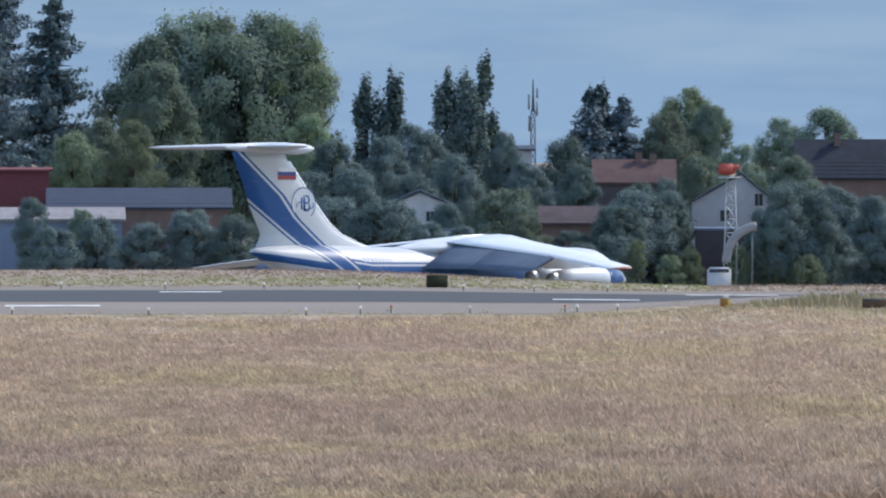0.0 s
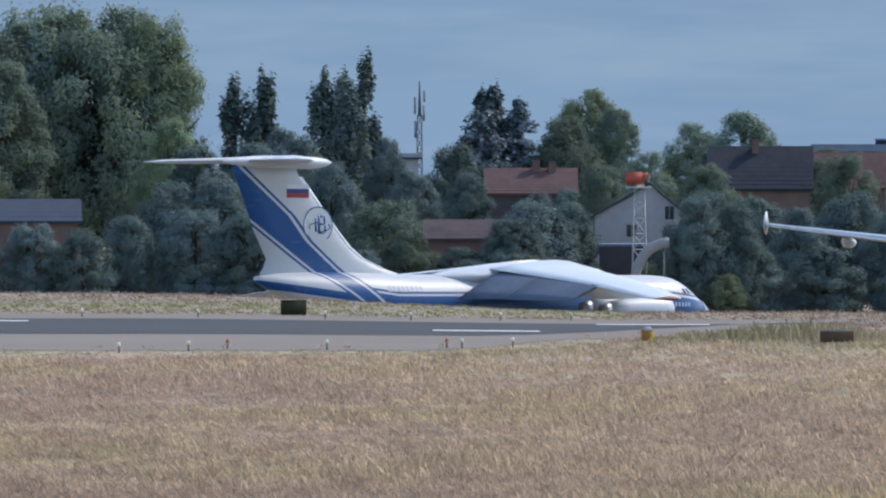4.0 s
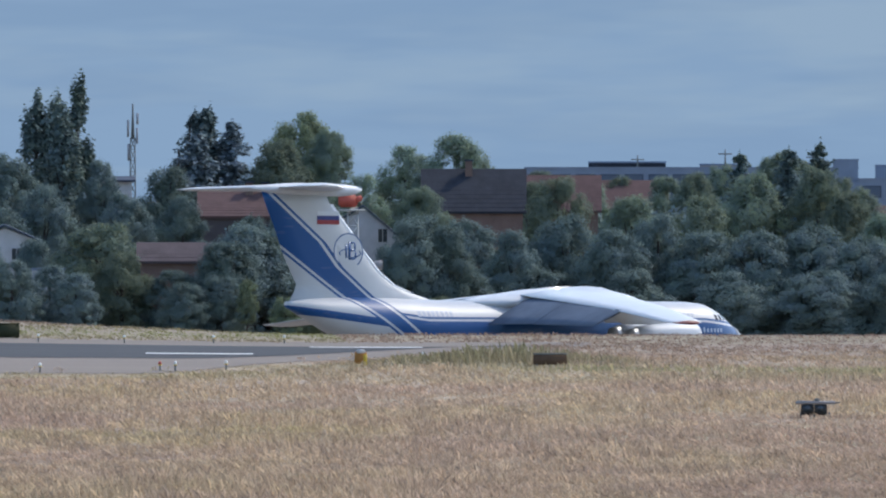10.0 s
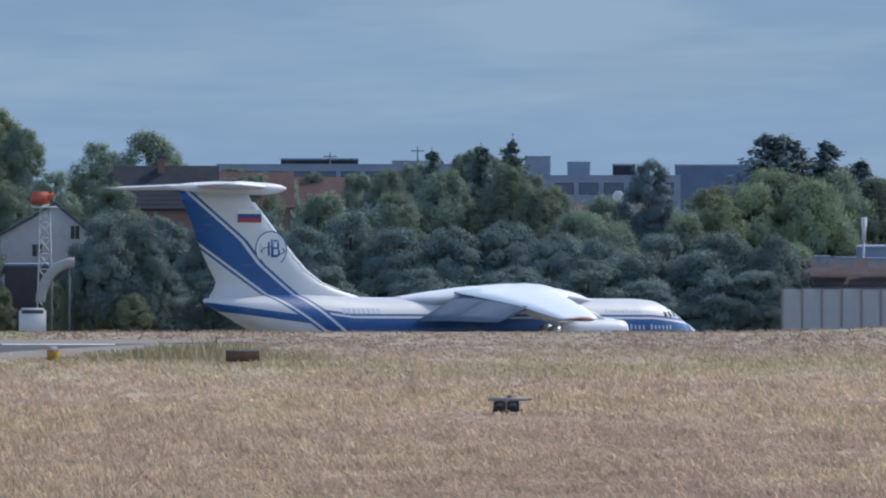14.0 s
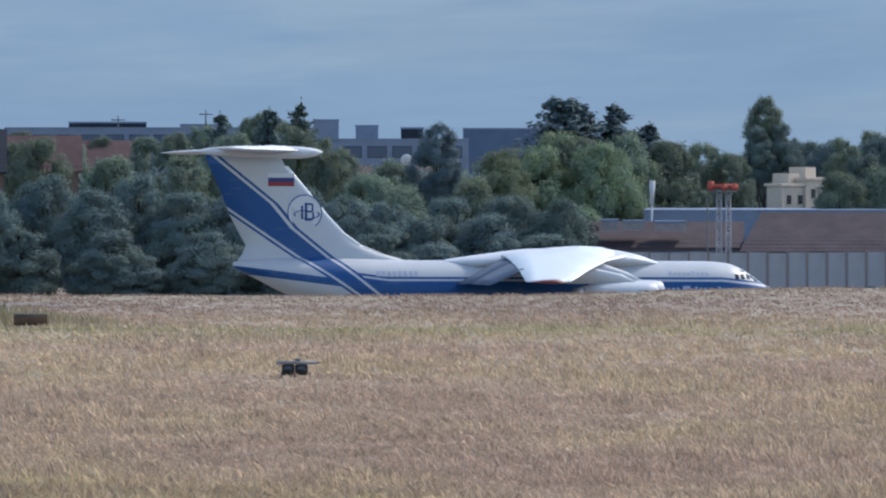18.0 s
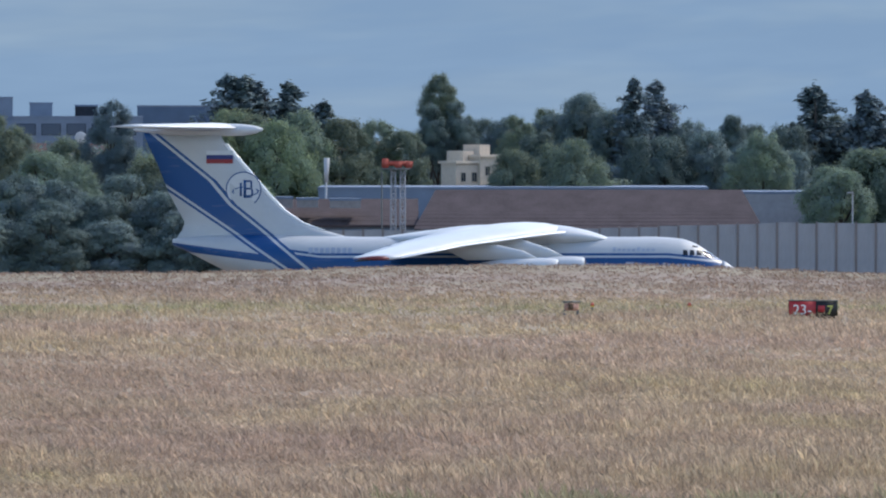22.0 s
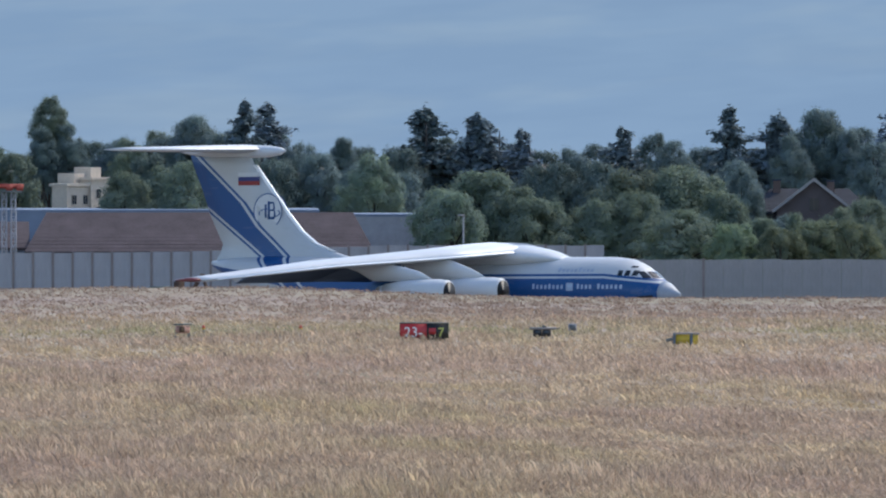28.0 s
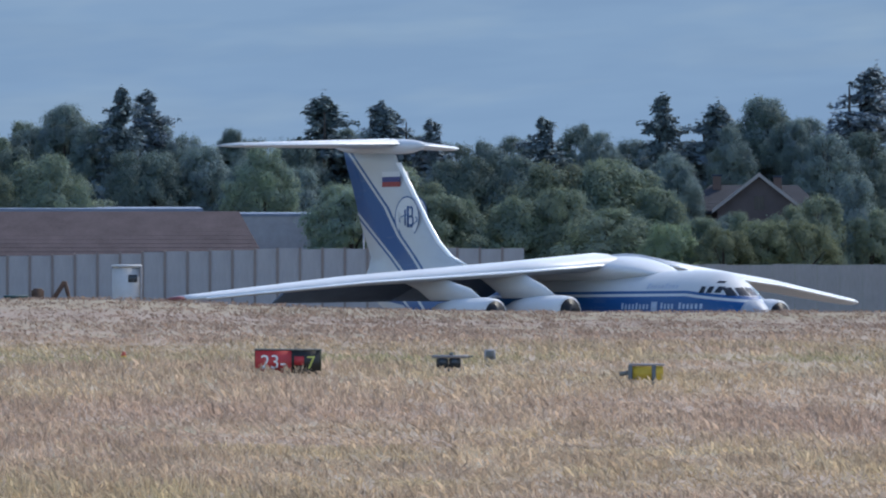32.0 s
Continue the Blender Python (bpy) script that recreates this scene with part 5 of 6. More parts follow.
part("radar_reflector", rod(bmesh.new(), (0.35, -0.3, zr(-52)), (1.0, -0.3, zr(-44)), 0.28, 0.2, 10), ORANGE, radar)
part("platform", boxed(-1.0, 1.3, -0.9, 0.9, zr(-69), zr(-66), 0.02), MAST_WHITE, radar)
chute = thing("curved_chute", facing(594, 716), "pale curved chute at the foot of the radar tower", "chute")
zr = lambda v: high(v, 716) - chute.matrix_basis.translation.z
bend = []
for i in range(13):
    a = i / 12 * math.pi / 2
    t = Vector((-2.9 * math.cos(a), 0, -(zr(-165) - zr(-236)) * math.sin(a))).normalized()
    c, side = Vector((1.65 - 2.9 * math.sin(a), 0, zr(-236) + (zr(-165) - zr(-236)) * math.cos(a))), Vector((-t.z, 0, t.x))
    bend.append([c + (side * math.cos(q) + Vector((0, 1, 0)) * math.sin(q)) * 0.42 for q in [k * 6.2832 / 16 for k in range(16)]])
part("tube", loft(bend), PANEL_DIM, chute)
for x, v in ((-0.3, -188), (1.2, -172)):
    part("leg", rod(bmesh.new(), (x, 0, 0), (x, 0, zr(v)), 0.07), POST, chute)
block("scaffold_shed", 505, 612, -172, 0, 745, 6, WALL_PINK, "dusky low shed at the radar tower's foot", 0, "shed")

tower = thing("radar_tower", facing(2150, 730), "grey twin-post tower with red radar antenna", "radar tower")
zr = lambda v: high(v, 730) - tower.matrix_basis.translation.z
for x in (-0.35, 0.45):
    lattice(tower, x, 0, zr(-104), 0.22, 0.2, PANEL, 10)
part("ladder", rod(bmesh.new(), (-1.35, 0, 0), (-1.35, 0, zr(-110)), 0.07), POST, tower)
part("platform", boxed(-1.4, 1.2, -0.7, 0.7, zr(-106), zr(-103), 0.02), POST, tower)
part("antenna_beam", boxed(-1.3, 1.35, -0.25, 0.25, zr(-99), zr(-91), 0.06), ORANGE, tower, "red rotating antenna beam")
for x in (-1.05, 0.1, 1.0):
    part("antenna_box", boxed(x - 0.3, x + 0.3, -0.35, 0.35, zr(-103), zr(-86 if x < 0 else -92), 0.06), ORANGE, tower)

post = thing("wind_pole", facing(2024, 765), "white leaning wind pole", "pole")
zr = lambda v: high(v, 765) - post.matrix_basis.translation.z
part("pole", rod(bmesh.new(), (-0.25, 0, 0), (0.05, 0, zr(-98)), 0.13, 0.1), WALL_WHITE, post)
part("wind_sock", rod(bmesh.new(), (0.05, 0, zr(-86)), (0.0, -0.3, zr(-128)), 0.28, 0.16, 12), WALL_WHITE, post, "limp white wind sock")
for u in (2955,):
    lamp = thing("lamp_post", facing(u, 725), "thin grey lamp post by the fence", "lamp post")
    part("pole", rod(bmesh.new(), (0, 0, 0), (0, 0, 8.9), 0.09, 0.06), PANEL, lamp)
    part("lamp_head", boxed(-0.5, 0.1, -0.12, 0.12, 8.8, 8.95, 0.03), PANEL, lamp)


# ---- the boundary fence ----
def fence():
    root = tagged(new("fence"), "pale concrete panel fence with dark posts", "fence", kind="structure")
    d = 712
    panel = post_mesh = None
    u = 1880
    step = 1.66 / d * F
    while u < 3800:
        p = at(u, d)
        z = ground_z(p.x, p.y)
        h = high(-212 + 13 * smooth(2300, 2900, u) if u < 3180 else -224, d) - z
        m = pose(p.x, p.y, z, 0, 0, -math.degrees(u / F))
        if panel is None:
            panel = mesh_of("panel", boxed(0.06, 1.6, 0, 0.1, -0.5, 1.0))
            panel.materials.append(PANEL)
            dim = mesh_of("panel", boxed(0.0, 1.64, 0, 0.1, -0.5, 1.0))
            dim.materials.append(PANEL_DIM)
            post_mesh = mesh_of("post", boxed(-0.09, 0.09, -0.08, 0.16, -0.5, 1.0))
            post_mesh.materials.append(FENCE_POST)
        a = part("panel", panel if u < 3180 else dim, None, root, flat=True)
        a.matrix_basis = m @ Matrix.Diagonal((1, 1, h * random.uniform(0.985, 1.0), 1))
        if u < 3185 or random.random() < 0.12:
            b = part("post", post_mesh, None, root, flat=True)
            b.matrix_basis = m @ Matrix.Diagonal((1, 1, h + 0.04, 1))
        u += step


fence()

# ---- things by the fence ----
tunnel = thing("poly_tunnel", facing(-880, 738), "low pale hooped tunnel by the sheds", "tunnel")
arch = lambda r, n=14: [(r * math.cos(math.pi * k / n), r * math.sin(math.pi * k / n)) for k in range(n + 1)]
part("cover", loft([[(x, y, z) for y, z in arch(2.3)] for x in (-2.6, 2.2)]), TIN, tunnel, "pale sheet cover")
for i in range(7):
    x = -2.6 + i * 0.8
    part("hoop", loft([[(x + dx, y, z) for y, z in arch(r)] for dx, r in ((-0.06, 2.3), (-0.06, 2.38), (0.06, 2.38), (0.06, 2.3))], caps=False), WALL_WHITE, tunnel)
booth = thing("booth", facing(2590, 695), "white cabin on legs with a dark window", "booth")
zr = lambda v: high(v, 695) - booth.matrix_basis.translation.z
part("cabin", boxed(-1.05, 1.0, -1, 1, 0.4, zr(-229), 0.12), WALL_WHITE, booth)
part("roof", boxed(-1.1, 1.1, -1.1, 1.1, zr(-229), zr(-225), 0.06), WALL_WHITE, booth)
part("window", boxed(0.1, 0.75, -1.05, -0.95, zr(-252), zr(-240), 0.03), GLASS, booth)
part("corner_post", boxed(0.92, 1.12, -1.12, -0.9, 0, zr(-228), 0.02), TIN, booth)
skip = thing("steel_skip", facing(2420, 700), "dark teal steel skip", "container")
part("body", boxed(-0.9, 0.8, -0.8, 0.8, 0.2, 3.0, 0.1), TEAL, skip)
part("rim", boxed(-0.98, 0.88, -0.88, 0.88, 2.95, 3.1, 0.04), TEAL, skip)
digger = thing("excavator", facing(2468, 700), "small brown excavator with a bent arm", "excavator")
RUST = plain("rusty orange machine paint", (0.09, 0.055, 0.04), 0.7)
part("cab", boxed(-1.2, -0.3, -0.6, 0.6, 1.4, 3.6, 0.12), RUST, digger)
part("body", boxed(-1.7, 0.3, -0.8, 0.8, 0.9, 1.9, 0.12), RUST, digger)
for y in (-0.7, 0.7):
    part("track", boxed(-1.6, 0.6, y - 0.25, y + 0.25, 0, 0.9, 0.25), RUBBER, digger)
part("boom", rod(bmesh.new(), (-0.3, 0, 1.8), (1.2, 0, 4.1), 0.2, 0.16), RUST, digger)
part("arm", rod(bmesh.new(), (1.2, 0, 4.1), (1.7, 0, 2.2), 0.16, 0.12), RUST, digger)
part("bucket", boxed(1.4, 2.0, -0.4, 0.4, 1.5, 2.3, 0.1), RUST, digger)
van = thing("van", facing(555, 712), "white van parked at the airfield's edge", "van")
zr = lambda v: high(v, 712) - van.matrix_basis.translation.z
part("body", boxed(-1.2, 1.1, -0.9, 0.9, 0.5, zr(-246), 0.2), WALL_WHITE, van)
part("windscreen", boxed(-1.0, 0.9, -0.95, -0.85, zr(-256), zr(-249), 0.05), GLASS, van)
for x in (-0.8, 0.7):
    part("wheel", rod(bmesh.new(), (x, -0.95, 0.35), (x, -0.75, 0.35), 0.35, n=16), RUBBER, van)


# ---- things on the airfield ----
MARK_YELLOW = plain("yellow marker paint", (0.55, 0.38, 0.04), 0.6)
MARK_OCHRE = plain("weathered orange-brown paint", (0.36, 0.17, 0.05), 0.7)
SIGN_BACK = plain("weathered dark brown board", (0.1, 0.066, 0.045), 0.8)
DARK_GREEN = plain("dark green box paint", (0.035, 0.04, 0.022), 0.7)
RED_SIGN = plain("red sign face", (0.45, 0.03, 0.035), 0.45, vary=0.12)
BLACK_SIGN = plain("black sign face", (0.012, 0.012, 0.012), 0.45)
SIGN_WHITE = plain("white lettering", (0.75, 0.75, 0.72), 0.5, vary=0.08)
SIGN_YELLOW = plain("yellow-green lettering", (0.5, 0.5, 0.12), 0.5)


def on_field(name, u, v, label, category, turn=0.0, group="", lift=0.0):
    """A thing standing on the grass at a bearing, its foot seen at v."""
    d = EYE * F / -v
    p = at(u, d)
    return thing(name, pose(p.x, p.y, ground_z(p.x, p.y) + lift, 0, 0, -math.degrees(u / F) + turn), label, category, group)


mk = on_field("marker_post", 590, -341, "ochre marker box with a white top beside the runway", "marker")
part("box", boxed(-0.26, 0.26, -0.2, 0.2, 0, 0.62, 0.04), MARK_OCHRE, mk)
part("cap", boxed(-0.18, 0.2, -0.23, 0.1, 0.5, 0.72, 0.05), WALL_WHITE, mk)
part("side_panel", boxed(0.12, 0.28, -0.23, 0.1, 0.05, 0.5, 0.02), MARK_YELLOW, mk)
bx = on_field("equipment_box", -36, -291, "dark green equipment box on the far verge", "equipment box")
part("body", boxed(-0.64, 0.64, -0.3, 0.3, 0.05, 0.72, 0.03), DARK_GREEN, bx)
part("lid", boxed(-0.67, 0.67, -0.33, 0.33, 0.72, 0.78, 0.02), DARK_GREEN, bx)
for x in (-0.5, 0.5):
    part("foot", boxed(x - 0.06, x + 0.06, -0.2, 0.2, 0, 0.05), POST, bx)
sb = on_field("sign_back", 925, -349, "weathered brown sign seen from behind in green grass", "sign")
part("board", boxed(-0.7, 0.7, -0.06, 0.06, 0.22, 0.68, 0.02), SIGN_BACK, sb)
part("rail", boxed(-0.72, 0.72, -0.09, 0.09, 0.64, 0.71, 0.02), POST, sb)
for x in (-0.55, 0, 0.55):
    part("leg", boxed(x - 0.04, x + 0.04, -0.05, 0.05, 0, 0.25), POST, sb)


def landing_unit(u, v, k, label, big=True):
    lu = on_field("light_unit", u, v, label, "light unit", lift=0.0)
    part("top_plate", boxed(-0.72 * k, 0.6 * k, -0.3, 0.3, 0.5 * k, 0.6 * k, 0.02), TIN, lu, "pale flat top plate")
    for x in (-0.34, 0.1):
        h = part("lamp_housing", boxed(x * k - 0.2 * k, x * k + 0.22 * k, -0.28, 0.25, 0.14 * k, 0.5 * k, 0.03), DARK_METAL, lu)
        part("lens", rod(bmesh.new(), (x * k, -0.31, 0.36 * k), (x * k, -0.27, 0.36 * k), 0.11 * k, n=14), GLASS, h)
    part("sight", boxed(-0.1 * k, 0.08 * k, -0.1, 0.1, 0.6 * k, 0.69 * k, 0.02), POST, lu)
    part("arm", rod(bmesh.new(), (0.5 * k, 0, 0.54 * k), (0.76 * k, 0, 0.56 * k), 0.03), POST, lu)
    for x in (-0.55, -0.1, 0.4):
        part("leg", rod(bmesh.new(), (x * k, 0, -0.3), (x * k, 0, 0.24 * k), 0.03), POST, lu)


landing_unit(1398, -437, 1.0, "dark twin light unit on legs in tall grass")
landing_unit(3098, -367, 0.82, "dark low light unit in the grass")
pb = on_field("junction_box", 3148, -360, "small grey-green junction box", "junction box", lift=-0.02)
part("box", boxed(-0.17, 0.17, -0.12, 0.12, 0.2, 0.52, 0.03), PANEL, pb)
part("post", boxed(-0.04, 0.04, -0.04, 0.04, -0.3, 0.22), POST, pb)
part("door", boxed(-0.12, 0.12, -0.14, -0.11, 0.24, 0.48, 0.01), POST, pb)
st = on_field("side_sign", 2458, -368, "small red and white sign with a dark hood seen edge-on", "sign", 40, lift=0.08)
SIGN_FADED = plain("faded red and white sign paint", (0.42, 0.25, 0.2), 0.7, vary=0.4, scale=2, fine=12)
part("board", boxed(-0.32, 0.32, -0.1, 0.1, 0.2, 0.5, 0.03), SIGN_FADED, st)
part("hood", boxed(-0.36, 0.36, -0.16, 0.16, 0.52, 0.58, 0.02), POST, st)
part("face", boxed(-0.26, 0.0, -0.13, -0.1, 0.24, 0.46, 0.01), SIGN_BACK, st)
part("leg", boxed(-0.36, -0.3, -0.05, 0.05, -0.3, 0.22), POST, st)
part("leg", boxed(0.3, 0.36, -0.05, 0.05, -0.3, 0.22), POST, st)


def lettering(text, x, y, z, size, mat, parent):
    cu = bpy.data.curves.new("lettering", "FONT")
    cu.body, cu.size, cu.extrude = text, size, 0.004
    ob = new("lettering", cu)
    me = bpy.data.meshes.new_from_object(ob)
    bpy.data.objects.remove(ob)
    me.materials.append(mat)
    tx = part("lettering", me, None, parent, flat=True)
    tx.matrix_local = pose(x, y, z, 90)
    return tx


sg = on_field("runway_sign", 2885, -371, "red and black runway sign reading 23- beside a 7", "sign", -6, lift=0.0)
part("housing", boxed(-0.95, 0.95, -0.02, 0.3, 0.05, 0.74, 0.02), DARK_GREEN, sg)
part("top_rail", boxed(-0.97, 0.97, -0.06, 0.32, 0.72, 0.76, 0.01), POST, sg)
rf = part("red_face", boxed(-0.93, 0.12, -0.05, -0.02, 0.08, 0.71, 0.01), RED_SIGN, sg, "red sign face")
part("black_face", boxed(0.12, 0.93, -0.05, -0.02, 0.08, 0.71, 0.01), BLACK_SIGN, sg, "black sign face")
lettering("23-", -0.78, -0.056, 0.2, 0.56, SIGN_WHITE, sg)
lettering("7", 0.55, -0.056, 0.2, 0.52, SIGN_YELLOW, sg)
part("dark_patch", boxed(0.2, 0.48, -0.06, -0.05, 0.3, 0.55, 0.005), RED_SIGN, sg)
for x in (-0.8, 0.8):
    part("leg", boxed(x - 0.05, x + 0.05, 0.0, 0.2, -0.3, 0.08), POST, sg)
ye = on_field("marker_box", 3349, -382, "yellow marker box with dark posts and pale lid", "marker", lift=0.0)
part("box", boxed(-0.42, 0.46, -0.15, 0.2, 0.15, 0.52, 0.02), MARK_YELLOW, ye)
part("lid", boxed(-0.5, 0.5, -0.2, 0.25, 0.54, 0.59, 0.01), TIN, ye)
for x in (-0.45, 0.2):
    part("post", boxed(x - 0.06, x + 0.06, -0.2, -0.1, -0.3, 0.56, 0.01), POST, ye)
part("side_arm", rod(bmesh.new(), (-0.75, 0, 0.3), (-0.4, 0, 0.36), 0.06), POST, ye)


def edge_light(u, v, red=False):
    el = on_field("edge_light", u, v, "small red edge light on a stalk" if red else "small white edge light on a stalk", "edge light", 0, "runway edge lights")
    part("stalk", rod(bmesh.new(), (0, 0, 0), (0, 0, 0.3), 0.035), POST, el)
    part("lamp", rod(bmesh.new(), (0, 0, 0.28), (0, 0, 0.42), 0.08, 0.05, 12), ORANGE if red else SIGN_WHITE, el)
    part("collar", rod(bmesh.new(), (0, 0, 0.25), (0, 0, 0.29), 0.08, n=12), MARK_YELLOW, el)


for u in (-1060, -847, -623, -410, -205, 20, 172, 330, 455):
    edge_light(u, -297 + 4 * smooth(100, 500, u))
for u, v in ((-1000, -358), (-697, -360), (-345, -360), (-222, -357), (23, -355), (262, -352), (352, -350), (701, -331)):
    edge_light(u, v)
for u, v in ((-153, -354), (235, -352), (2495, -359), (2667, -359)):
    edge_light(u, v, True)


# ---- grass ----
def grass_material():
    m, nt, b = material("dry grass blades", 0.8)
    b.inputs["Specular IOR Level"].default_value = 0.15
    isl = nt.nodes.new("ShaderNodeNewGeometry").outputs["Random Per Island"]
    tc = nt.nodes.new("ShaderNodeTexCoord")
    vl = nt.nodes.new("ShaderNodeVectorMath")
    vl.operation = "LENGTH"
    nt.links.new(tc.outputs["Object"], vl.inputs[0])
    dist = vl.outputs["Value"]
    k1 = grain(nt, 0.05, 4, 0.6, stretch=(1.2, 0.6, 0))
    c = ramp(nt, k1, (0.36, (0.49, 0.35, 0.264)), (0.45, (0.543, 0.397, 0.292)), (0.52, (0.588, 0.444, 0.3)), (0.59, (0.567, 0.438, 0.27)), (0.68, (0.49, 0.4, 0.226)))
    k4 = grain(nt, 0.5, 3, 0.6, stretch=(1, 0.4, 0))
    c = blend(nt, calc(nt, "MULTIPLY", ramp(nt, k4, (0.4, (1, 1, 1)), (0.6, (0, 0, 0))), 0.68), c, (0.34, 0.25, 0.178))
    k5 = grain(nt, 1.6, 3, 0.6, stretch=(1, 0.3, 0))
    c = blend(nt, calc(nt, "MULTIPLY", ramp(nt, k5, (0.42, (1, 1, 1)), (0.6, (0, 0, 0))), 0.35), c, (0.3, 0.215, 0.165))
    band = calc(nt, "MULTIPLY", calc(nt, "SUBTRACT", 1.0, calc(nt, "MINIMUM", calc(nt, "MULTIPLY", calc(nt, "ABSOLUTE", calc(nt, "SUBTRACT", dist, 346)), 1 / 26), 1.0)), 0.75)
    k3 = grain(nt, 0.12, 3, 0.6, stretch=(0.7, 0.5, 0))
    c = blend(nt, both(nt, band, ramp(nt, k3, (0.38, (0, 0, 0)), (0.58, (1, 1, 1)))), c, (0.288, 0.283, 0.146))
    far = calc(nt, "MINIMUM", calc(nt, "MULTIPLY", calc(nt, "MAXIMUM", calc(nt, "SUBTRACT", dist, 350), 0), 1 / 60), 1.0)
    c = blend(nt, calc(nt, "MULTIPLY", far, 0.9), c, (0.25, 0.18, 0.142))
    sx = nt.nodes.new("ShaderNodeSeparateXYZ")
    nt.links.new(tc.outputs["Object"], sx.inputs[0])
    verge = calc(nt, "SUBTRACT", 1.0, calc(nt, "MINIMUM", calc(nt, "MULTIPLY", calc(nt, "ABSOLUTE", calc(nt, "SUBTRACT", dist, 440)), 1 / 30), 1.0))
    c = blend(nt, calc(nt, "MULTIPLY", both(nt, verge, over(nt, 16, sx.outputs[0])), 1.0), c, (0.235, 0.24, 0.1))
    lush = both(nt, over(nt, 172, dist), over(nt, sx.outputs[0], 24))
    c = blend(nt, both(nt, calc(nt, "MULTIPLY", lush, 0.6), ramp(nt, k3, (0.4, (0, 0, 0)), (0.52, (1, 1, 1)))), c, (0.27, 0.27, 0.14))
    wx = calc(nt, "MULTIPLY", calc(nt, "SUBTRACT", sx.outputs[0], 20), 1 / 6.5)
    wy = calc(nt, "MULTIPLY", calc(nt, "SUBTRACT", sx.outputs[1], 364), 1 / 15)
    weeds = calc(nt, "SUBTRACT", 1.0, calc(nt, "MINIMUM", calc(nt, "ADD", calc(nt, "MULTIPLY", wx, wx), calc(nt, "MULTIPLY", wy, wy)), 1.0))
    c = blend(nt, calc(nt, "MULTIPLY", calc(nt, "POWER", weeds, 0.5), 0.9), c, (0.2, 0.19, 0.11))
    hs = nt.nodes.new("ShaderNodeHueSaturation")
    nt.links.new(calc(nt, "MULTIPLY_ADD", isl, 0.76, 0.62), hs.inputs["Value"])
    nt.links.new(c, hs.inputs["Color"])
    c = hs.outputs[0]
    nt.links.new(c, b.inputs["Base Color"])
    tl = nt.nodes.new("ShaderNodeBsdfTranslucent")
    nt.links.new(c, tl.inputs[0])
    mx = nt.nodes.new("ShaderNodeMixShader")
    mx.inputs[0].default_value = 0.42
    nt.links.new(b.outputs[0], mx.inputs[1])
    nt.links.new(tl.outputs[0], mx.inputs[2])
    nt.links.new(mx.outputs[0], nt.nodes["Material Output"].inputs[0])
    return m


def grass():
    """Tufts of tall dry grass over the whole near field and thinner on the crest and the far verge."""
    rng = np.random.default_rng(4)
    n = 290000
    v = rng.uniform(1 / 500, 1 / 122, n)
    d = 1 / v
    u = rng.uniform(-1600, 4150, n)
    near = -357 + 25 * np.clip((u - 200) / 310, 0, 1) + 32 * np.clip((u - 480) / 420, 0, 1)
    near = near + 5 * np.sin(u * 0.11 + 2 * np.sin(u * 0.037)) * rng.uniform(0, 1, n)
    paved = (-EYE * F / d > near + 1) & (-EYE * F / d < -292) & (u < 950)
    u, d = u[~paved], d[~paved]
    x, y = d * np.sin(u / F), d * np.cos(u / F)
    z = np.array([ground_z(a, b) for a, b in zip(x, y)])
    n = len(x)
    edge = EYE * F / -(-357 + 25 * np.clip((u - 200) / 310, 0, 1) + 32 * np.clip((u - 480) / 420, 0, 1))
    mown = np.where((u < 900) & (d < edge + 3), np.clip((edge - d) / 24, 0.22, 1.0), 1.0)
    tall = np.clip((455 - d) / 110, 0.42, 1.0) * rng.uniform(0.55, 1.15, n) * mown
    weeds = ((x - 21) / 5.5) ** 2 + ((y - 362) / 11) ** 2
    tall = np.where(weeds < 1, np.maximum(tall, 0.9) * (2.7 - 1.5 * weeds), tall)
    tall = tall * (1 + 0.35 * np.clip((235 - d) / 60, 0, 1))
    lush = (d < 172) & (x > 22) & (np.sin(x * 1.7 + 2 * np.sin(y * 0.4)) > 0.1)
    tall = np.where(lush, tall * 1.5, tall)
    big = 0.85 + 0.35 * np.sin(x * 0.21 + 3 * np.sin(y * 0.05)) * np.sin(y * 0.11) + 0.22 * np.sin(x * 0.9 + 2 * np.sin(y * 0.3)) * np.sin(y * 0.37 + np.sin(x * 0.25))
    pts = []
    for k in range(5):
        a = rng.uniform(0, 6.283, n)
        r = rng.uniform(0, 0.3, n)
        h = 0.31 * tall * big * rng.uniform(0.55, 1.2, n)
        lx, ly = rng.normal(0, 0.2, n) + 0.05, rng.normal(0, 0.2, n)
        bx_, by_ = x + r * np.cos(a), y + r * np.sin(a)
        w = 0.0145 * rng.uniform(0.6, 1.5, n) * np.clip(d / 230, 0.8, 1.8)
        q = w * rng.normal(0, 1.6, n)
        pts.append(np.stack([np.stack([bx_ - w * 0.7, by_ - q, z - 0.03], 1), np.stack([bx_ + lx * 0.7 + w, by_ + ly * 0.7 + q, z + h * 0.8], 1), np.stack([bx_ + lx - w * 0.6, by_ + ly, z + h], 1)], 1))
    v = np.concatenate(pts).reshape(-1, 3)
    me = bpy.data.meshes.new("grass")
    me.from_pydata(v.tolist(), [], np.arange(len(v)).reshape(-1, 3).tolist())
    me.materials.append(grass_material())
    tagged(new("grass", me), "tall dry pinkish-tan meadow grass with greener patches", "grass", kind="stuff")


grass()


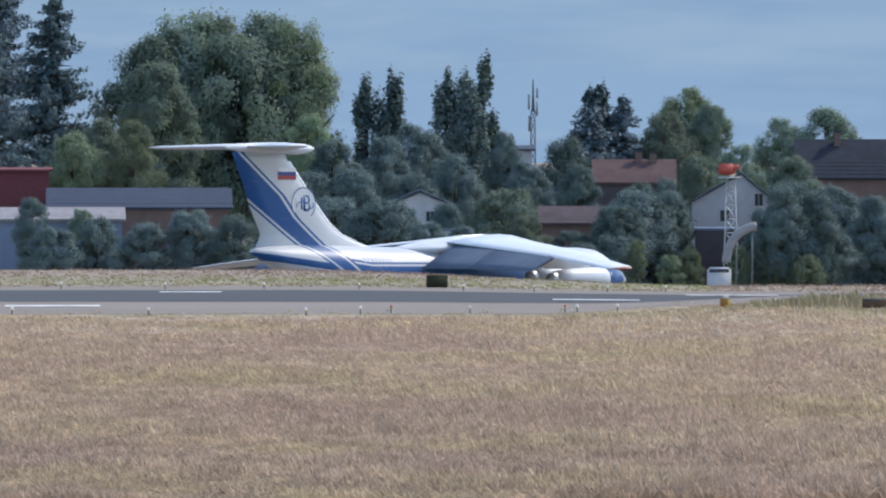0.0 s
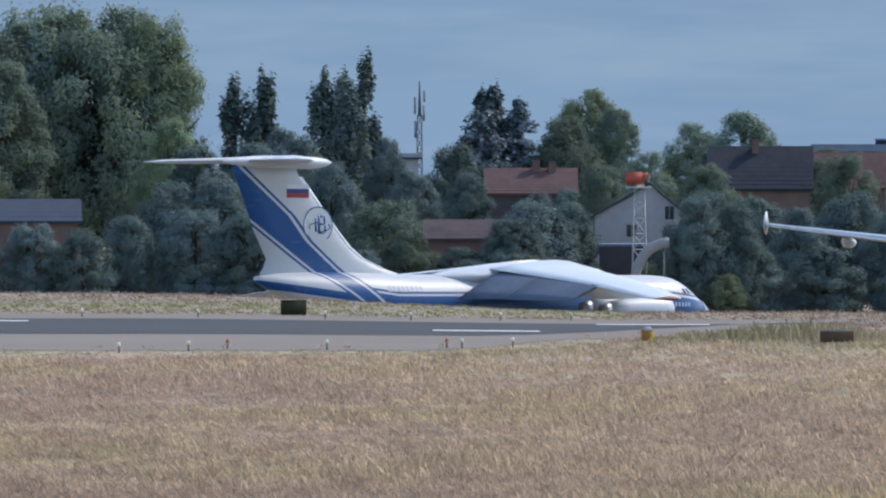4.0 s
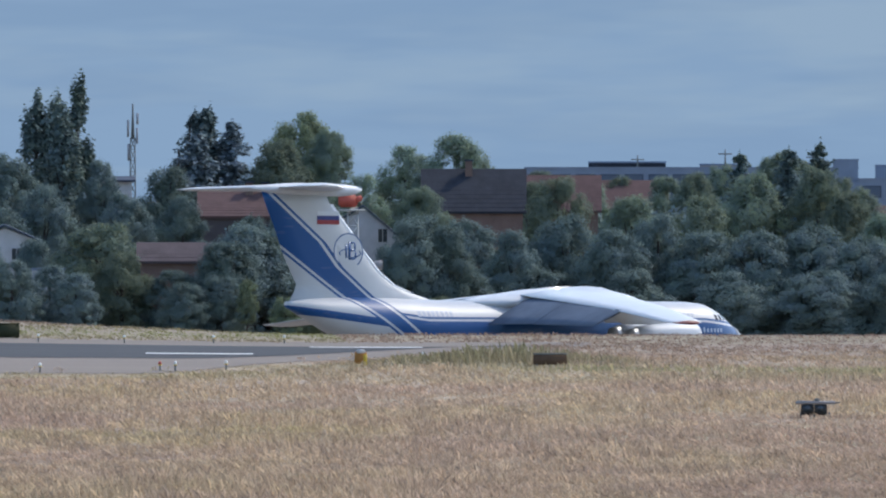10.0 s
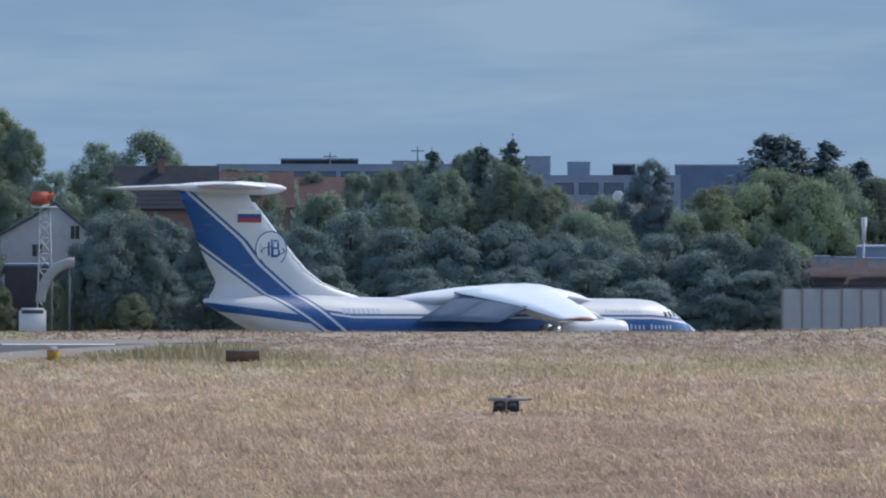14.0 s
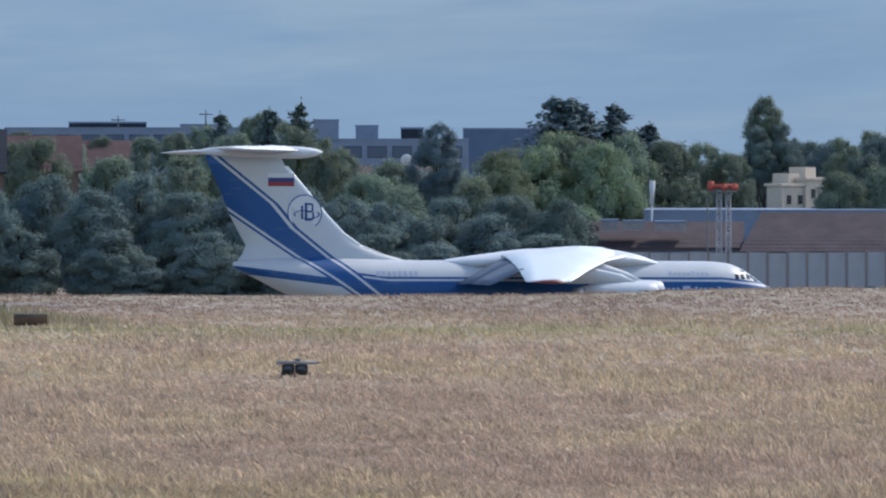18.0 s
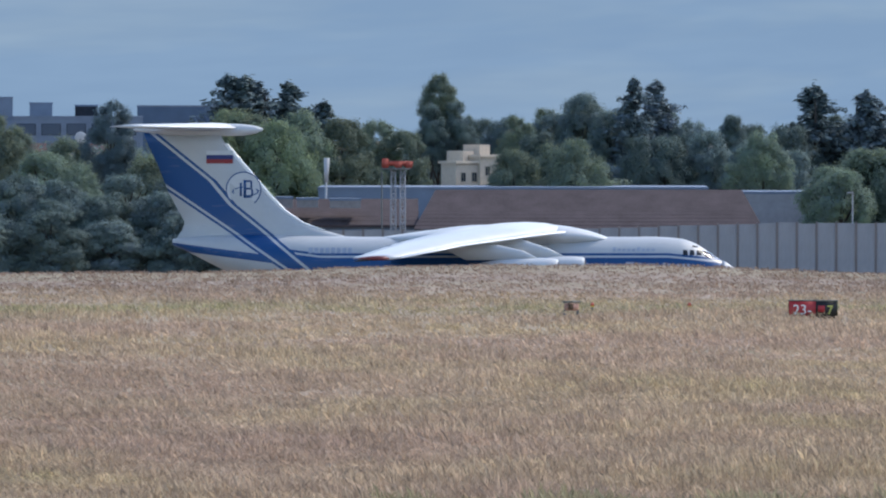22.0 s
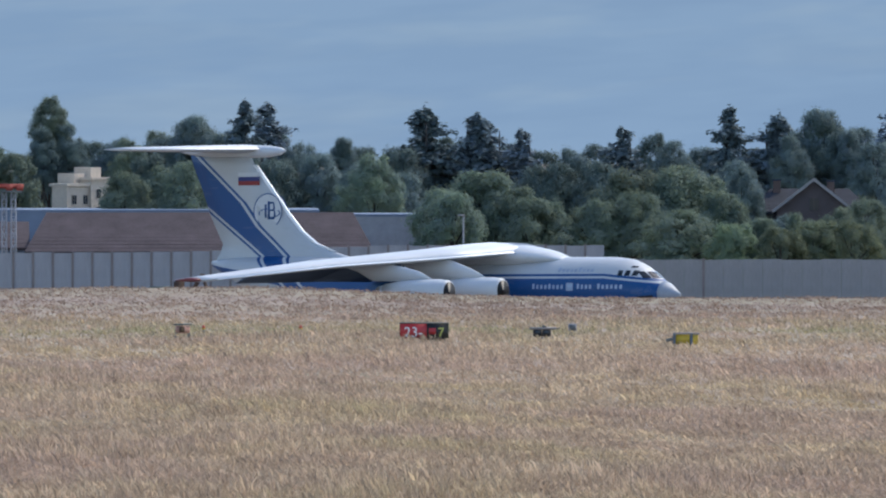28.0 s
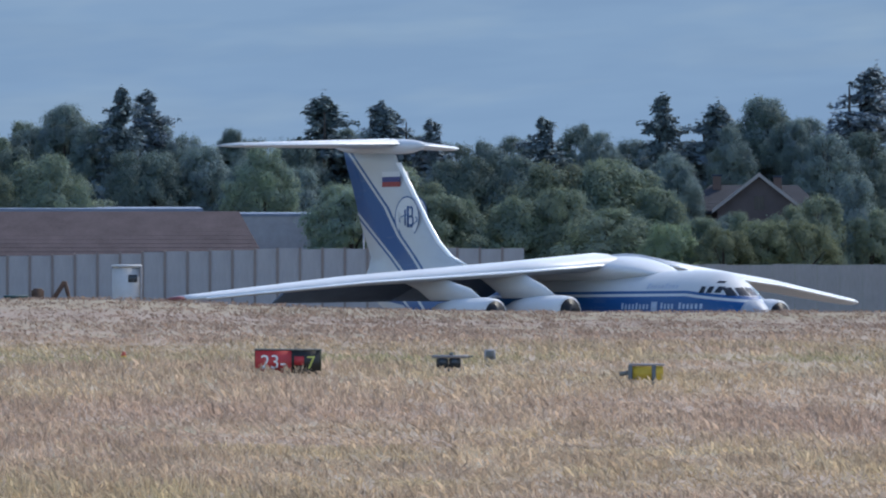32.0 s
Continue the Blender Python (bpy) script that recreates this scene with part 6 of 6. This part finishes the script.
# ---- motion of the aircraft ----
CARGO_ROWS = [
    (0, 0.98, 612.03, -6.43, -0.62, 0.58, 43.13),
    (0.5, 2.96, 612.91, -6.49, -0.64, 0.58, 41.83),
    (1, 5, 613.79, -6.56, -0.66, 0.58, 40.76),
    (1.5, 5.78, 614.66, -6.76, -0.68, 0.58, 39.9),
    (2, 6.6, 615.54, -6.97, -0.7, 0.58, 39.21),
    (2.5, 8.42, 616.41, -7.03, -0.71, 0.59, 38.67),
    (3, 10.29, 617.27, -7.08, -0.73, 0.59, 38.24),
    (3.5, 12.16, 618.12, -7.14, -0.74, 0.6, 37.91),
    (4, 13.9, 618.97, -7.18, -0.75, 0.61, 37.65),
    (4.5, 15.69, 619.82, -7.22, -0.77, 0.62, 37.44),
    (5, 17.51, 620.66, -7.26, -0.78, 0.63, 37.27),
    (5.5, 19.38, 621.49, -7.3, -0.8, 0.65, 37.1),
    (6, 21.28, 622.32, -7.34, -0.83, 0.67, 36.93),
    (6.5, 23.22, 623.14, -7.38, -0.85, 0.69, 36.74),
    (7, 25.2, 623.96, -7.41, -0.88, 0.71, 36.51),
    (7.5, 27.21, 624.76, -7.45, -0.9, 0.72, 36.24),
    (8, 29.26, 625.56, -7.48, -0.93, 0.74, 35.91),
    (8.5, 31.35, 626.35, -7.51, -0.96, 0.76, 35.51),
    (9, 33.47, 627.13, -7.54, -0.98, 0.77, 35.03),
    (9.5, 35.62, 627.67, -7.56, -0.99, 0.77, 34.46),
    (10, 37.81, 628.21, -7.58, -1.01, 0.76, 33.79),
    (10.5, 40.03, 628.74, -7.6, -1.02, 0.76, 33.03),
    (11, 42.28, 629.26, -7.61, -1.03, 0.75, 32.16),
    (11.5, 44.57, 629.77, -7.63, -1.05, 0.74, 31.19),
    (12, 46.9, 630.27, -7.64, -1.06, 0.73, 30.1),
    (12.5, 49.25, 630.76, -7.65, -1.08, 0.71, 28.9),
    (13, 51.64, 631.23, -7.66, -1.1, 0.69, 27.58),
    (13.5, 54.06, 631.69, -7.66, -1.11, 0.67, 26.15),
    (14, 56.52, 632.15, -7.67, -1.13, 0.64, 24.6),
    (14.5, 59, 632.59, -7.67, -1.14, 0.62, 22.94),
    (15, 61.5, 633.01, -7.67, -1.16, 0.58, 21.16),
    (15.5, 63.97, 632.52, -7.67, -1.18, 0.55, 19.28),
    (16, 66.45, 632, -7.66, -1.19, 0.51, 17.29),
    (16.5, 68.94, 631.48, -7.65, -1.21, 0.47, 15.2),
    (17, 71.45, 630.95, -7.64, -1.23, 0.43, 13.01),
    (17.5, 73.96, 630.4, -7.63, -1.24, 0.39, 10.72),
    (18, 76.48, 629.85, -7.62, -1.25, 0.34, 8.35),
    (18.5, 78.99, 629.28, -7.6, -1.27, 0.29, 5.9),
    (19, 81.51, 628.7, -7.59, -1.28, 0.24, 3.37),
    (19.5, 84.02, 628.12, -7.57, -1.29, 0.19, 0.77),
    (20, 86.53, 627.52, -7.56, -1.29, 0.14, -1.89),
    (20.5, 89.02, 626.92, -7.54, -1.3, 0.08, -4.6),
    (21, 91.5, 626.31, -7.52, -1.3, 0.02, -7.37),
    (21.5, 93.89, 625.09, -7.5, -1.3, -0.04, -10.18),
    (22, 96.25, 623.86, -7.48, -1.3, -0.1, -13.03),
    (22.5, 98.59, 622.63, -7.45, -1.29, -0.16, -15.9),
    (23, 100.89, 621.39, -7.43, -1.28, -0.22, -18.79),
    (23.5, 103.16, 620.16, -7.41, -1.27, -0.28, -21.7),
    (24, 105.39, 618.91, -7.38, -1.26, -0.34, -24.61),
    (24.5, 107.59, 617.67, -7.36, -1.24, -0.39, -27.52),
    (25, 109.74, 616.42, -7.34, -1.22, -0.45, -30.42),
    (25.5, 111.85, 615.18, -7.31, -1.2, -0.51, -33.31),
    (26, 113.91, 613.93, -7.29, -1.17, -0.56, -36.18),
    (26.5, 115.91, 612.69, -7.27, -1.14, -0.62, -39.02),
    (27, 117.86, 611.45, -7.25, -1.12, -0.67, -41.82),
    (27.5, 119.75, 610.22, -7.22, -1.08, -0.72, -44.59),
    (28, 121.58, 608.99, -7.2, -1.05, -0.76, -47.31),
    (28.5, 123.08, 606.39, -7.17, -1.04, -0.83, -49.99),
    (29, 124.41, 603.83, -7.28, -1.02, -0.88, -52.61),
    (29.5, 125.31, 601.35, -7.33, -1, -0.94, -55.17),
    (30, 126.11, 598.88, -7.37, -0.98, -1, -57.68),
    (30.5, 127.53, 596.29, -7.41, -0.95, -1.06, -60.11),
    (31, 128.82, 593.71, -7.44, -0.93, -1.11, -62.49),
    (31.5, 130.01, 591.16, -7.48, -0.9, -1.17, -64.79),
    (32, 131.05, 588.63, -7.52, -0.87, -1.22, -67.03),
]
LINER_ROWS = [
    (4, 40.08, 449.32, 0, -103.14),
    (4.5, 35.5, 440.29, 0, -103),
    (5, 30.85, 431.25, 0, -102.83),
    (5.5, 26.14, 422.22, 0, -102.63),
    (6, 21.38, 413.18, 0, -102.5),
    (6.5, 16.55, 404.14, 0, -102.32),
    (7, 11.65, 395.11, 0, -102.11),
    (7.5, 6.64, 386.08, 0, -101.69),
    (8, 1.56, 377.06, 0, -101.22),
    (8.5, -3.6, 368.04, 0, -100.65),
    (9, -8.83, 359.03, 0, -100.03),
    (9.5, -14.14, 350.01, 0, -99.36),
    (10, -19.52, 340.99, 0, -98.62),
]


def motions():
    walk(FREIGHTER, [(t, pose(x, y, z, rx, ry, a)) for t, x, y, z, rx, ry, a in CARGO_ROWS])
    rows = [(0, pose(77.5, 522, 0.2, 0, 0, -104))]
    rows += [(t, pose(x, y, ground_z(x, y) + 0.58, 0, 0, a)) for t, x, y, z, a in LINER_ROWS]
    rows += [(14, pose(-68, 290, 0.5, 0, 0, -104)), (20, pose(-150, 250, 0.5, 0, 0, -140)), (32, pose(-260, 200, 0.5, 0, 0, -150))]
    walk(AIRLINER, rows)


motions()
